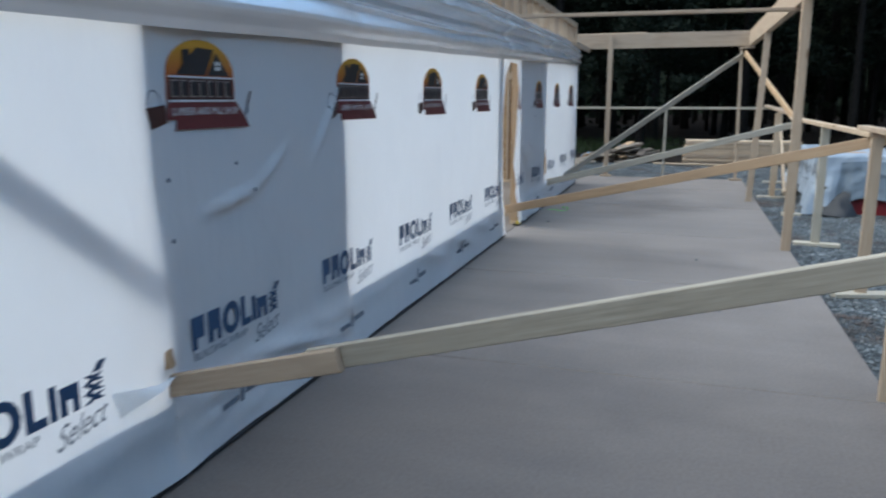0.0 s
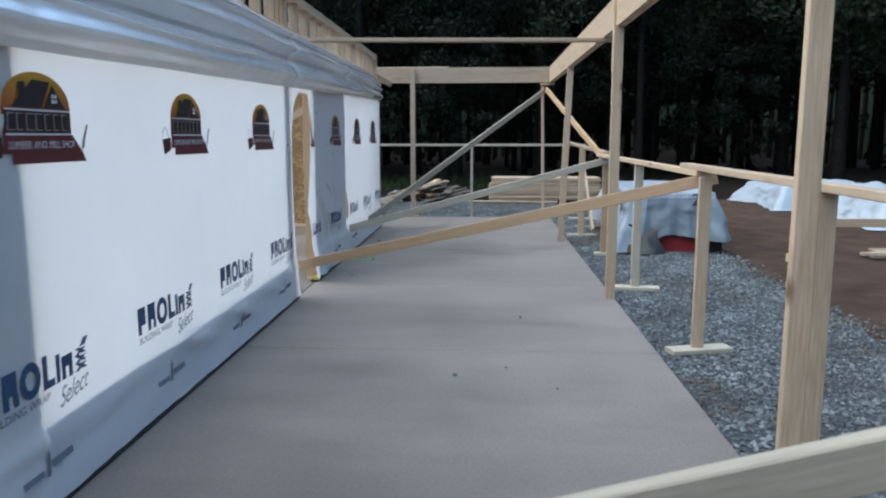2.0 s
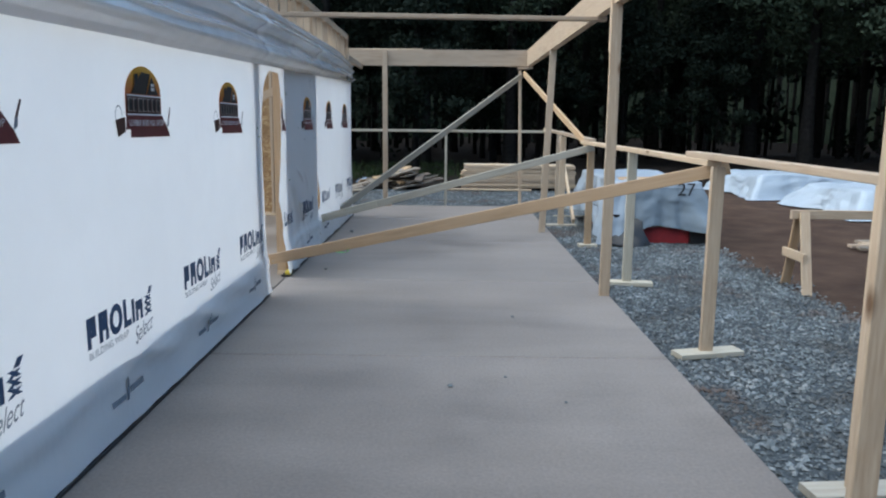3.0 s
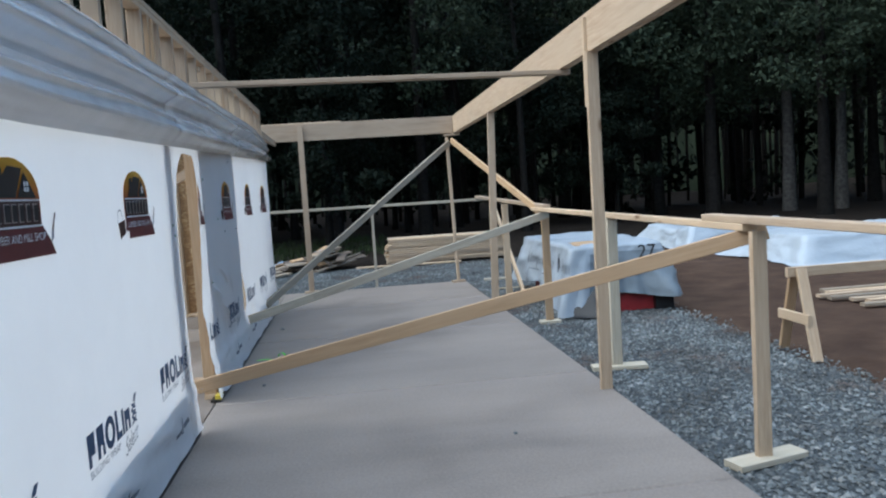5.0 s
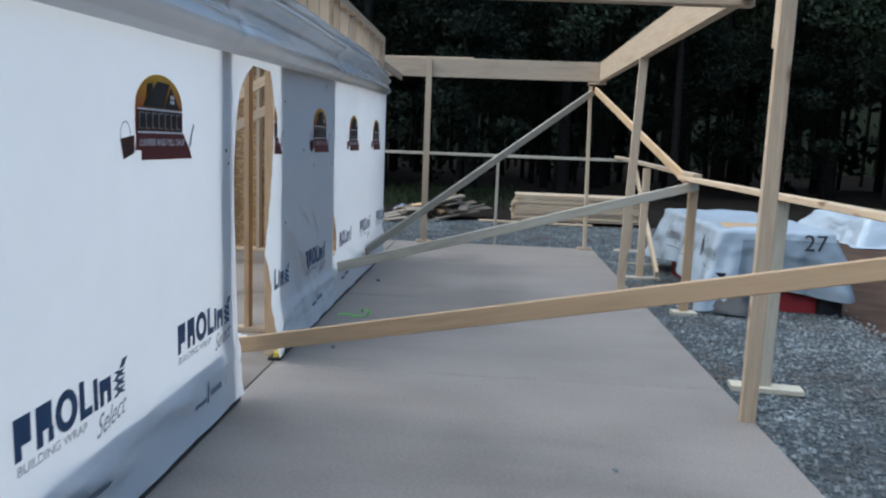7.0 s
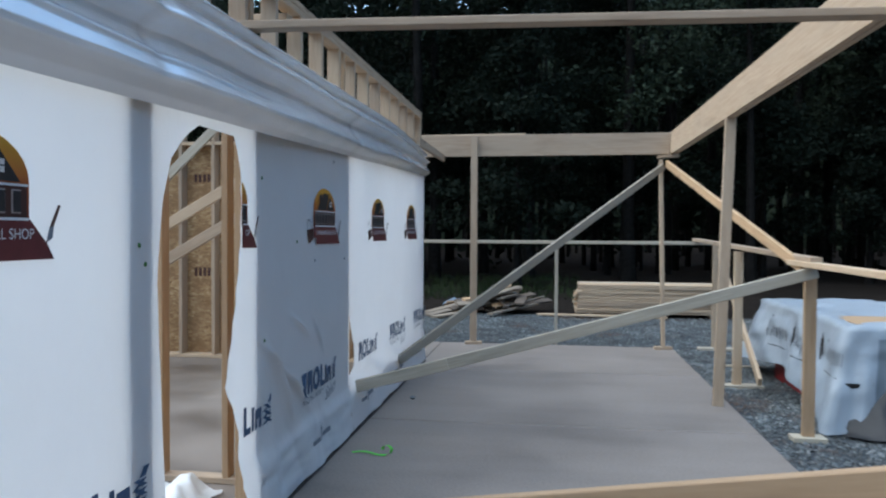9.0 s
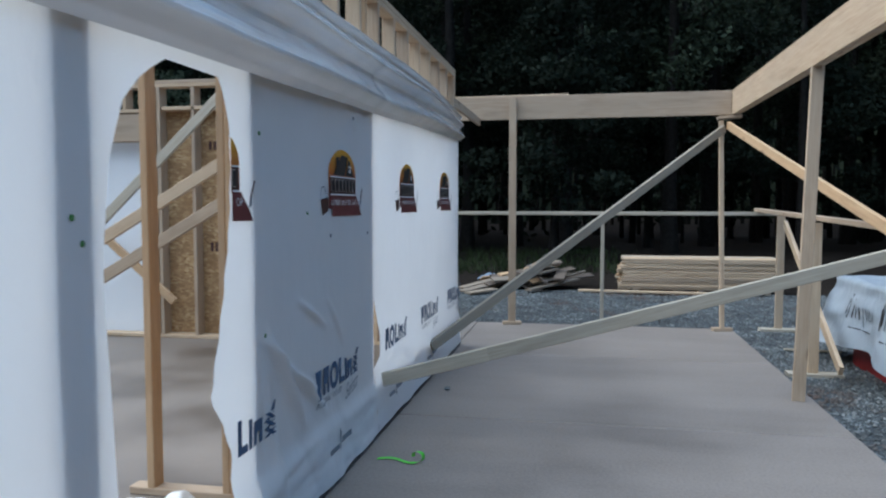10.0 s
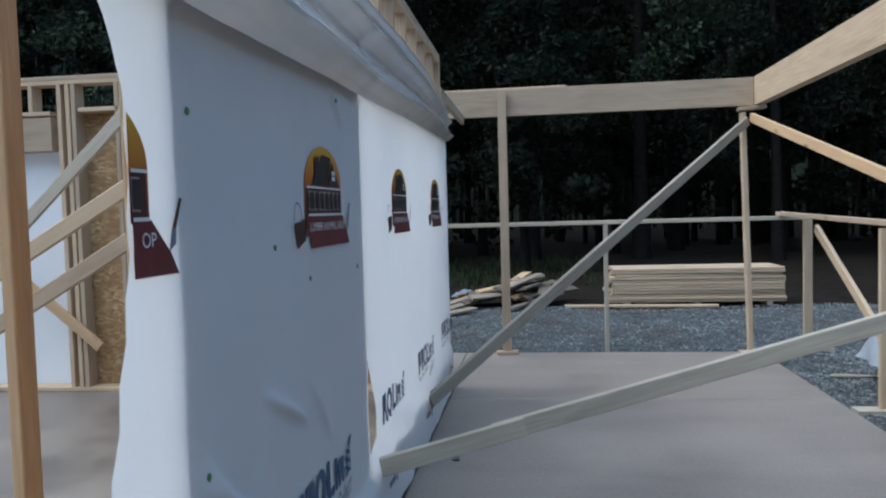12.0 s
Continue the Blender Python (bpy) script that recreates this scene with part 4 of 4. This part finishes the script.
def cover(name, x0, x1, y0, y1, top, label, seed, flare=0.12, base=0.05, sag=0.1, lumps=0.0, z_ground=-0.1, grey_end=False):
    """A plastic sheet draped over a bundle: skirt flaring outwards, creased faces, slack top."""
    e = empty(name, ((x0 + x1) / 2, (y0 + y1) / 2, z_ground))
    cx, cy, hx, hy = (x0 + x1) / 2, (y0 + y1) / 2, (x1 - x0) / 2, (y1 - y0) / 2
    n, rows = 150, 24
    verts = []

    def rim(t, grow):
        # rounded rectangle by angle
        c, s = math.cos(t), math.sin(t)
        k = (abs(c) ** 36 + abs(s) ** 36) ** (-1 / 36)
        return c * k * (hx + grow), s * k * (hy + grow)
    def skin(t, v):
        corner = abs(math.sin(2 * t)) ** 3
        g = flare * (1 - v) ** 1.1 * (0.6 + 1.1 * corner + 0.7 * n3(3 * math.cos(t), 3 * math.sin(t), seed))
        g += 0.022 * n3(2.2 * math.cos(t) * hx * 2, 2.2 * math.sin(t) * hy * 2, seed + 3 * v) + 0.02 * abs(n3(7 * math.cos(t) * hx, 7 * math.sin(t) * hy, seed + 6 * v))
        g += 0.035 * (1 - v) * math.sin(t * 23 + 3 * n3(t, v * 2, seed)) * (0.3 + corner) + 0.02 * n3(t * 4, v * 4, seed + 2)
        x, y = rim(t, g)
        hang = 2.7 if math.cos(t) < 0 and math.sin(t) < 0 else 0.7
        low = base + 0.05 * n3(2 * math.cos(t), 2 * math.sin(t), seed + 5) - 0.1 * corner * hang
        zt = top + lumps * n3(x * 0.9 + cx, y * 0.9 + cy, seed)
        z = low + (zt - low) * v ** 0.95
        return x, y, max(z, z_ground + 0.01) - z_ground
    for j in range(rows + 1):
        for i in range(n):
            verts.append(skin(2 * math.pi * i / n, j / rows))
    faces = [(j * n + i, j * n + (i + 1) % n, (j + 1) * n + (i + 1) % n, (j + 1) * n + i) for j in range(rows) for i in range(n)]
    rings = 14
    for r in range(1, rings):
        k = 1 - r / rings
        for i in range(n):
            t = 2 * math.pi * i / n
            x, y = rim(t, 0)
            x, y = x * k, y * k
            zt = top + lumps * n3(x * 0.9 + cx, y * 0.9 + cy, seed) + 0.02 - sag * 0.3 * (1 - k) + 0.03 * n3(x * 2.4, y * 2.4, seed) + (0.03 + 0.25 * lumps) * abs(n3(x * 3 + y, y * 4, seed + 1))
            verts.append((x, y, zt - z_ground))
        a, b = (rows + r - 1) * n, (rows + r) * n
        faces += [(a + i, a + (i + 1) % n, b + (i + 1) % n, b + i) for i in range(n)]
    b = (rows + rings - 1) * n
    faces.append(tuple(b + i for i in range(n)))
    # end faces take the grey that holds both sheet colour and shade
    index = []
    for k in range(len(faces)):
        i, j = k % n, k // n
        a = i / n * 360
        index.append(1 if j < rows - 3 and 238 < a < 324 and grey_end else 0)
    mesh_object("cover_sheet", verts, faces, [tarp_mat, shaded_end_sheet], e, "", True, index)
    SKINS.append((skin, hy))
    return tagged(e, label, "covered lumber", "covered lumber bundles")


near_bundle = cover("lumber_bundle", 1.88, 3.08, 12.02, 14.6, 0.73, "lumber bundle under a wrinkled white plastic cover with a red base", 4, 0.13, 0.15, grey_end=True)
ox, oy, oz = near_bundle.location


def bundle_box(name, x0, x1, y0, y1, z0, z1, m, label=""):
    vs = [(x - ox, y - oy, z - oz) for z in (z0, z1) for x, y in ((x0, y0), (x1, y0), (x1, y1), (x0, y1))]
    return mesh_object(name, vs, [(0, 3, 2, 1), (4, 5, 6, 7), (0, 1, 5, 4), (1, 2, 6, 5), (2, 3, 7, 6), (3, 0, 4, 7)], m, near_bundle, label)


bundle_box("base_skid", 1.95, 2.92, 11.99, 14.2, -0.095, 0.12, red_paint, "red-painted lumber ends")
bundle_box("skid_wrap", 2.925, 3.16, 11.93, 12.2, -0.095, 0.13, black_plastic, "black underside of the cover")
bundle_box("skid_wrap", 1.84, 2.05, 11.9, 12.1, -0.09, 0.3, black_plastic, "black underside of the cover")
def corner_flap(u, v):
    """The cover's loose corner, folded outwards with its dark back showing."""
    x = 1.78 + 0.52 * u + 0.05 * math.sin(5 * v + 2 * u)
    y = 11.86 - 0.10 * (1 - v) - 0.12 * math.sin(math.pi * u) * (1 - v) + 0.10 * v
    z = -0.09 + (0.34 + 0.10 * u) * v * (0.35 + 0.65 * u) + 0.02 * n3(u * 4, v * 4, 5)
    return x - ox, y - oy, z - oz


v, f = grid(16, 12, corner_flap)
mesh_object("corner_flap", v, f, black_plastic, near_bundle, "black back of the cover's folded corner", True)
bundle_box("load", 1.93, 3.02, 12.06, 14.5, 0.12, 0.68, pine)
bundle_box("bare_patch", 2.0, 2.55, 12.12, 12.75, 0.735, 0.752, pine_warm, "bare board showing through the cover's top")


def flat_text(text, place, size, m, parent, name="wording"):
    cu = bpy.data.curves.new(name, "FONT")
    cu.body, cu.size, cu.extrude = text, size, 0.001
    tmp = new(name, cu)
    dg = bpy.context.evaluated_depsgraph_get()
    me = bpy.data.meshes.new_from_object(tmp.evaluated_get(dg))
    bpy.data.objects.remove(tmp)
    me.materials.clear()
    me.materials.append(m)
    ob = new(name, me)
    ob.parent = parent
    ob.matrix_basis = Matrix.Translation(-parent.location) @ place
    return ob


flat_text("27", pose(2.72, 11.955, 0.56, 86, 0, 0), 0.24, ink_black, near_bundle, "marked_number")
# side print: a leaf-like lozenge and bars
skin, half = SKINS[0]


def side_point(y, z):
    """The point of the bundle's near long side at that y and height."""
    t = math.pi - math.atan((y - oy) / half)
    a, b = 0.0, 1.0
    for _ in range(14):
        m = (a + b) / 2
        if skin(t, m)[2] < z - oz:
            a = m
        else:
            b = m
    p = skin(t, a)
    return p[0] - 0.006, p[1], p[2]


for k in range(3):
    vs, fs = [], []
    y = 13.95 - 0.72 * k
    for a, b, c, d in ((0.0, 0.02, 0.44, 0.58), (0.02, 0.045, 0.40, 0.63), (0.045, 0.065, 0.44, 0.58), (0.15, 0.17, 0.42, 0.60), (0.21, 0.222, 0.42, 0.53), (0.26, 0.275, 0.42, 0.53), (0.32, 0.33, 0.36, 0.53), (0.37, 0.385, 0.42, 0.53),
                       (0.43, 0.442, 0.42, 0.53), (0.48, 0.49, 0.42, 0.53), (0.53, 0.54, 0.42, 0.52), (0.15, 0.30, 0.325, 0.335), (0.32, 0.5, 0.325, 0.335)):
        o = len(vs)
        vs += [side_point(yy, zz) for yy, zz in ((y - a, c), (y - b, c), (y - b, d), (y - a, d))]
        fs.append((o, o + 1, o + 2, o + 3))
    mesh_object("side_print", vs, fs, ink_black, near_bundle, "black maker's print in plain bars")
cover("lumber_bundle", 6.5, 8.9, 18.4, 20.8, 0.38, "low lumber bundle under a slack white plastic sheet", 8, 0.24, -0.06, 0.2, 0.13)
cover("lumber_bundle", 6.95, 12.0, 15.0, 17.2, 0.35, "long low bundle under a loose white plastic sheet", 15, 0.3, -0.06, 0.2, 0.16)

# ---- sawhorse, lumber, debris ----
saw = empty("sawhorse", (3.8, 9.2, -0.1))
tagged(saw, "rough pine sawhorse standing on the clay", "sawhorse")
board("top_rail", (3.0, 9.2, 0.64), (4.75, 9.2, 0.64), 0.089, 0.04, pine, saw)
for x in (3.11, 4.6):
    for side in (-1, 1):
        board("leg", (x + 0.03 * side, 9.2 + 0.30 * side, -0.11), (x, 9.2 + 0.045 * side, 0.67), 0.038, 0.089, pine_warm if side > 0 else pine, saw)
    board("cross_piece", (x - 0.045, 8.97, 0.24), (x - 0.045, 9.43, 0.24), 0.089, 0.036, pine, saw)
rng = np.random.default_rng(3)
for k in range(7):
    a = rng.uniform(-0.12, 0.12)
    x, y = 4.9 + rng.uniform(0, 0.6), 11.0 + 0.18 * k
    tagged(board("loose_board", (x, y, -0.075 + 0.002 * k), (x + 2.6, y + 2.6 * a, -0.07 + 0.002 * k), 0.038, 0.1, pine if k % 3 else pine_old), "loose board lying on the clay", "board", "loose boards")

stack = empty("lumber_stack", (1.33, 20.3, -0.1))
tagged(stack, "stack of pale pine boards on bearers beyond the porch", "lumber")
for x in (0.25, 1.35, 2.45):
    board("bearer", (x, 19.9, -0.07), (x, 21.0, -0.07), 0.06, 0.09, pine_old, stack)
for layer in range(12):
    for row in range(5):
        dx = rng.uniform(-0.05, 0.05) + (0.08 if layer < 9 else 0.0)
        dy = rng.uniform(-0.012, 0.012)
        y = 19.98 + 0.16 * row + dy
        z = -0.018 + 0.046 * layer
        board("stack_board", (0.05 - dx, y, z), (2.66 + dx * 0.4, y + rng.uniform(-0.02, 0.02), z), 0.04, 0.14, (pine, pine_pale, pine, pine_warm)[(layer * 2 + row) % 4], stack)
tagged(board("loose_board", (-0.75, 19.75, -0.06), (1.6, 19.62, -0.06), 0.038, 0.09, pine), "single board lying on gravel before the stack", "board", "loose boards")

for k in range(30):
    g = k / 30
    cx, cy = -1.55 + rng.normal() * 0.34 * (1 - 0.5 * g), 20.3 + rng.uniform(-0.35, 0.5)
    a = rng.uniform(0.55, 1.25) if k % 4 else rng.uniform(-0.3, 2.8)
    L = rng.uniform(0.3, 0.75)
    z = -0.05 + 0.40 * g * max(0.1, 1 - abs(cx + 1.5) * 1.1)
    tagged(board("scrap_board", (cx - L * math.cos(a), cy - L * math.sin(a), z), (cx + L * math.cos(a), cy + L * math.sin(a), z + rng.uniform(0.0, 0.16)), 0.035, rng.uniform(0.07, 0.2), (scrap_dark, pine_old, scrap_dark, pine_old, scrap_dark, pine_warm)[k % 6], None, "", rng.uniform(-25, 25)),
           "weathered scrap board tossed on the debris heap", "scrap", "debris heap")
for x, y, x2, y2, z in ((-2.75, 19.2, -2.15, 20.1, 0.03), (-2.85, 19.7, -1.95, 20.6, 0.13), (-2.6, 18.95, -2.2, 19.4, -0.03)):
    tagged(board("scrap_board", (x, y, -0.06), (x2, y2, z), 0.03, 0.2, pine_old), "weathered wide plank leaning on the debris heap", "scrap", "debris heap")
for k in range(2):
    cx, cy = -1.45 - 1.0 * k, 20.6 + 0.2 * k
    v, f = grid(10, 10, lambda u, w: (cx + 0.5 * (u - 0.5), cy + 0.4 * (w - 0.5), 0.24 - 0.26 * k + 0.12 * abs(n3(u * 4, w * 4, k)) + 0.07 * math.sin(3 * u)))
    tagged(mesh_object("plastic_scrap", v, f, blue_plastic, smooth=True), "crumpled plastic sheet on the debris heap", "scrap", "debris heap")
tagged(board("loose_board", (1.45, 14.75, -0.07), (2.0, 14.7, -0.07), 0.02, 0.03, pine_pale), "thin lath on the gravel", "board", "loose boards")

# green tape scrap on the slab
def tape(u, w):
    if u < 0.6:
        return -1.80 + 0.40 * u, 10.42 + 0.03 * math.sin(9 * u) + 0.022 * w, 0.005 + 0.004 * w
    a = (u - 0.6) / 0.4 * 5.2
    return -1.565 + 0.03 * math.sin(a) + 0.015 * w, 10.42 + 0.02 * w, 0.03 - 0.025 * math.cos(a) + 0.015 * a / 5


v, f = grid(36, 2, tape)
tagged(mesh_object("tape_strip", v, f, green_tape, smooth=True), "curled strip of bright green tape on the slab", "tape")
for x, y, r in ((0.14, 7.56, 0.016), (-0.02, 6.15, 0.012), (-0.35, 5.98, 0.02), (0.28, 5.75, 0.011), (-1.7, 12.1, 0.03), (-1.62, 9.4, 0.02)):
    ob = scatter_stones("pebble", [(x, y, 0.0)], [r], 0.5)
    tagged(ob, "small dark pebble lying on the slab", "pebble", "pebbles")


# ---- woods ----
def leaf_cloud(centres, radii, per, size, rng):
    """Small leaf blades round many clump centres."""
    c = np.repeat(np.asarray(centres), per, 0)
    r = np.repeat(np.asarray(radii), per)
    n = len(c)
    d = rng.normal(size=(n, 3))
    d /= np.linalg.norm(d, axis=1)[:, None]
    p = c + d * (r * rng.uniform(0.25, 1.0, n) ** 0.6)[:, None] * np.array([1, 1, 0.6])
    a = rng.normal(size=(n, 3))
    a /= np.linalg.norm(a, axis=1)[:, None]
    b = np.cross(a, rng.normal(size=(n, 3)))
    b /= np.linalg.norm(b, axis=1)[:, None]
    s = (size * rng.uniform(0.5, 1.2, n))[:, None]
    quad = np.stack([p - a * s, p + b * s * 0.45, p + a * s, p - b * s * 0.45], 1)
    return quad.reshape(-1, 3), np.arange(4 * n).reshape(-1, 4)


def trunk_mesh(points, radii, sides=8):
    verts, faces = [], []
    for k, (p, r) in enumerate(zip(points, radii)):
        for i in range(sides):
            t = 2 * math.pi * i / sides
            w = r * (1 + 0.12 * math.sin(3 * t + k))
            verts.append((p[0] + w * math.cos(t), p[1] + w * math.sin(t), p[2]))
    for k in range(len(points) - 1):
        faces += [(k * sides + i, k * sides + (i + 1) % sides, (k + 1) * sides + (i + 1) % sides, (k + 1) * sides + i) for i in range(sides)]
    return verts, faces


def tree(seed, height, clear, spread, leaf, leaf_size, label, skin=None):
    rng = np.random.default_rng(seed)
    e = empty("tree", (0, 0, -200))
    bend = rng.uniform(-0.4, 0.4, 2)
    pts = [(bend[0] * (k / 7) ** 2 * 1.2, bend[1] * (k / 7) ** 2 * 1.2, height * 0.96 * k / 7 - 0.15) for k in range(8)]
    r0 = 0.011 * height + 0.02
    verts, faces = trunk_mesh(pts, [r0 * (1.35 if k == 0 else 1) * (1 - 0.8 * k / 7) for k in range(8)])
    centres, radii = [], []
    for k in range(26):
        h = clear + (height - clear) * (k + rng.random()) / 26
        t = rng.uniform(0, 6.28)
        reach = spread * (1.05 - 0.75 * ((h - clear) / (height - clear)) ** 1.3) * rng.uniform(0.5, 1.1)
        q = (h / height) ** 2
        a = (bend[0] * 1.2 * q, bend[1] * 1.2 * q, h * 0.96)
        b = (a[0] + reach * math.cos(t), a[1] + reach * math.sin(t), h + 0.25 * reach)
        v, f = trunk_mesh([a, ((a[0] + b[0]) / 2, (a[1] + b[1]) / 2, (a[2] + b[2]) / 2 - 0.05 * reach), b], [0.05, 0.035, 0.012], 5)
        o = len(verts)
        verts += v
        faces += [tuple(i + o for i in q) for q in f]
        for w in (0.45, 0.75, 1.0):
            centres.append(tuple(a[i] + (b[i] - a[i]) * w + rng.normal() * 0.2 for i in range(3)))
            radii.append(rng.uniform(0.5, 1.0) * spread * 0.34)
    mesh_object("trunk", verts, faces, skin or bark, e, "", True)
    v, f = leaf_cloud(centres, radii, 150, leaf_size, rng)
    mesh_object("crown", v.tolist(), f.tolist(), leaf, e)
    return tagged(e, label, "tree", "trees at the wood's edge")


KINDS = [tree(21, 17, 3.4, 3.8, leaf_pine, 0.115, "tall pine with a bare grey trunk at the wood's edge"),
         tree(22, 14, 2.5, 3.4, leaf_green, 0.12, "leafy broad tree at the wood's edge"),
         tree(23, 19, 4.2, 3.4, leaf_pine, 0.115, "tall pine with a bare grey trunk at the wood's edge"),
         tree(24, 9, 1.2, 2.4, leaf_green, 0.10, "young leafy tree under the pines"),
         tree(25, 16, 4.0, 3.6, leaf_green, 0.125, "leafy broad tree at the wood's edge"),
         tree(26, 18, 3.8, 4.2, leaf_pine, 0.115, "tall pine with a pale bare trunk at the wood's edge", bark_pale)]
rng = np.random.default_rng(77)
placed = []


def put(kind, x, y):
    t = copy_thing(KINDS[kind], pose(x, y, ground_height(x, y), 0, 0, rng.uniform(0, 360)) @ Matrix.Scale(rng.uniform(0.88, 1.15), 4))
    placed.append((x, y))
    return t


def edge(az):
    """Distance of the wood's edge from the porch by bearing (0 = ahead, clockwise)."""
    a = (az + 180) % 360 - 180
    return 23 if -60 < a < 55 else (27 if 0 < a < 110 else 36)


for kind, x, y in ((5, 16.0, 30.0), (5, 17.6, 29.2), (3, 9.5, 31.0), (1, 5.5, 29.5), (3, -1.5, 27.5), (4, -4.5, 28.0), (2, 2.0, 31.0), (0, 12.0, 33.0), (3, 6.8, 33.0), (1, 22.0, 27.0)):
    put(kind, x, y)
tries = 0
while len(placed) < 120 and tries < 6000:
    tries += 1
    # bearings 120 to 285 are out of view: trees added to bound the skylight
    az = rng.uniform(-75, 120) if len(placed) < 92 else rng.uniform(120, 285)
    d = edge(az) + 14 * rng.random() ** 1.3
    x, y = 1 + d * math.sin(radians(az)), 8 + d * math.cos(radians(az))
    if any((x - a) ** 2 + (y - b) ** 2 < 5 for a, b in placed):
        continue
    put(int(rng.choice([0, 2, 2, 0, 4] if 10 < az < 75 else [0, 1, 2, 3, 4])), x, y)
for k in KINDS:
    for o in list(k.children_recursive) + [k]:
        bpy.data.objects.remove(o)

# far woods behind the edge
rng = np.random.default_rng(78)
verts, faces = [], []
for _ in range(700):
    az = rng.uniform(-80, 125)
    d = edge(az) + rng.uniform(6, 45)
    x, y = 1 + d * math.sin(radians(az)), 8 + d * math.cos(radians(az))
    h, r = rng.uniform(9, 17), rng.uniform(0.06, 0.17)
    b = rng.uniform(-0.6, 0.6, 2)
    v, f = trunk_mesh([(x, y, -0.6), (x + b[0] * 0.4, y + b[1] * 0.4, h / 2), (x + b[0], y + b[1], h)], [r * 1.2, r, r * 0.4], 6)
    o = len(verts)
    verts += v
    faces += [tuple(i + o for i in q) for q in f]
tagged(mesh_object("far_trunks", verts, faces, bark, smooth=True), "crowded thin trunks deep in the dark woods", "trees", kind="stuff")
centres, radii = [], []
for _ in range(3600):
    # foliage goes all round; the unseen half is added to bound the skylight
    az = rng.uniform(-180, 180)
    d = edge(az) + rng.uniform(7, 42)
    h = rng.uniform(3.5, 23) if rng.random() < 0.92 else rng.uniform(0.3, 3.5)
    centres.append((1 + d * math.sin(radians(az)), 8 + d * math.cos(radians(az)), h))
    radii.append(rng.uniform(1.2, 2.8))
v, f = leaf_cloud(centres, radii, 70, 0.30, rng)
tagged(mesh_object("far_woods", v.tolist(), f.tolist(), leaf_shaded), "dense foliage deep in the woods, darkened for its shade", "trees", kind="stuff")
v, f = grid(72, 6, lambda u, w: (78 * math.sin(2 * math.pi * u), 8 + 78 * math.cos(2 * math.pi * u), -1 + w * (26 + 5 * n3(8 * math.cos(2 * math.pi * u), 8 * math.sin(2 * math.pi * u), 2))))
backdrop = mesh_object("backdrop", v, f, two_tone("distant_woods", (0.012, 0.018, 0.012), (0.04, 0.05, 0.03), 0.5, 0.95, 0.3, 0.1))
tagged(backdrop, "dark band of distant woods", "backdrop", kind="structure")

# rough grass tufts at the wood's edge
tuft, tf = [], []
for _ in range(9000):
    az = rng.uniform(-40, 30)
    d = rng.uniform(15.5, 24)
    x, y = 1 + d * math.sin(radians(az)), 8 + d * math.cos(radians(az))
    if y < 21.2 or x > 0.2 + 0.4 * rng.normal():
        continue
    h, a = rng.uniform(0.08, 0.3), rng.uniform(0, 6.28)
    z = ground_height(x, y) - 0.02
    o = len(tuft)
    tuft += [(x - 0.02 * math.cos(a), y - 0.02 * math.sin(a), z), (x + 0.02 * math.cos(a), y + 0.02 * math.sin(a), z), (x + 0.1 * math.sin(a), y + 0.1 * math.cos(a), z + h)]
    tf.append((o, o + 1, o + 2))
tagged(mesh_object("grass", tuft, tf, grass_mat), "rough dark grass at the edge of the clearing", "grass", kind="stuff")
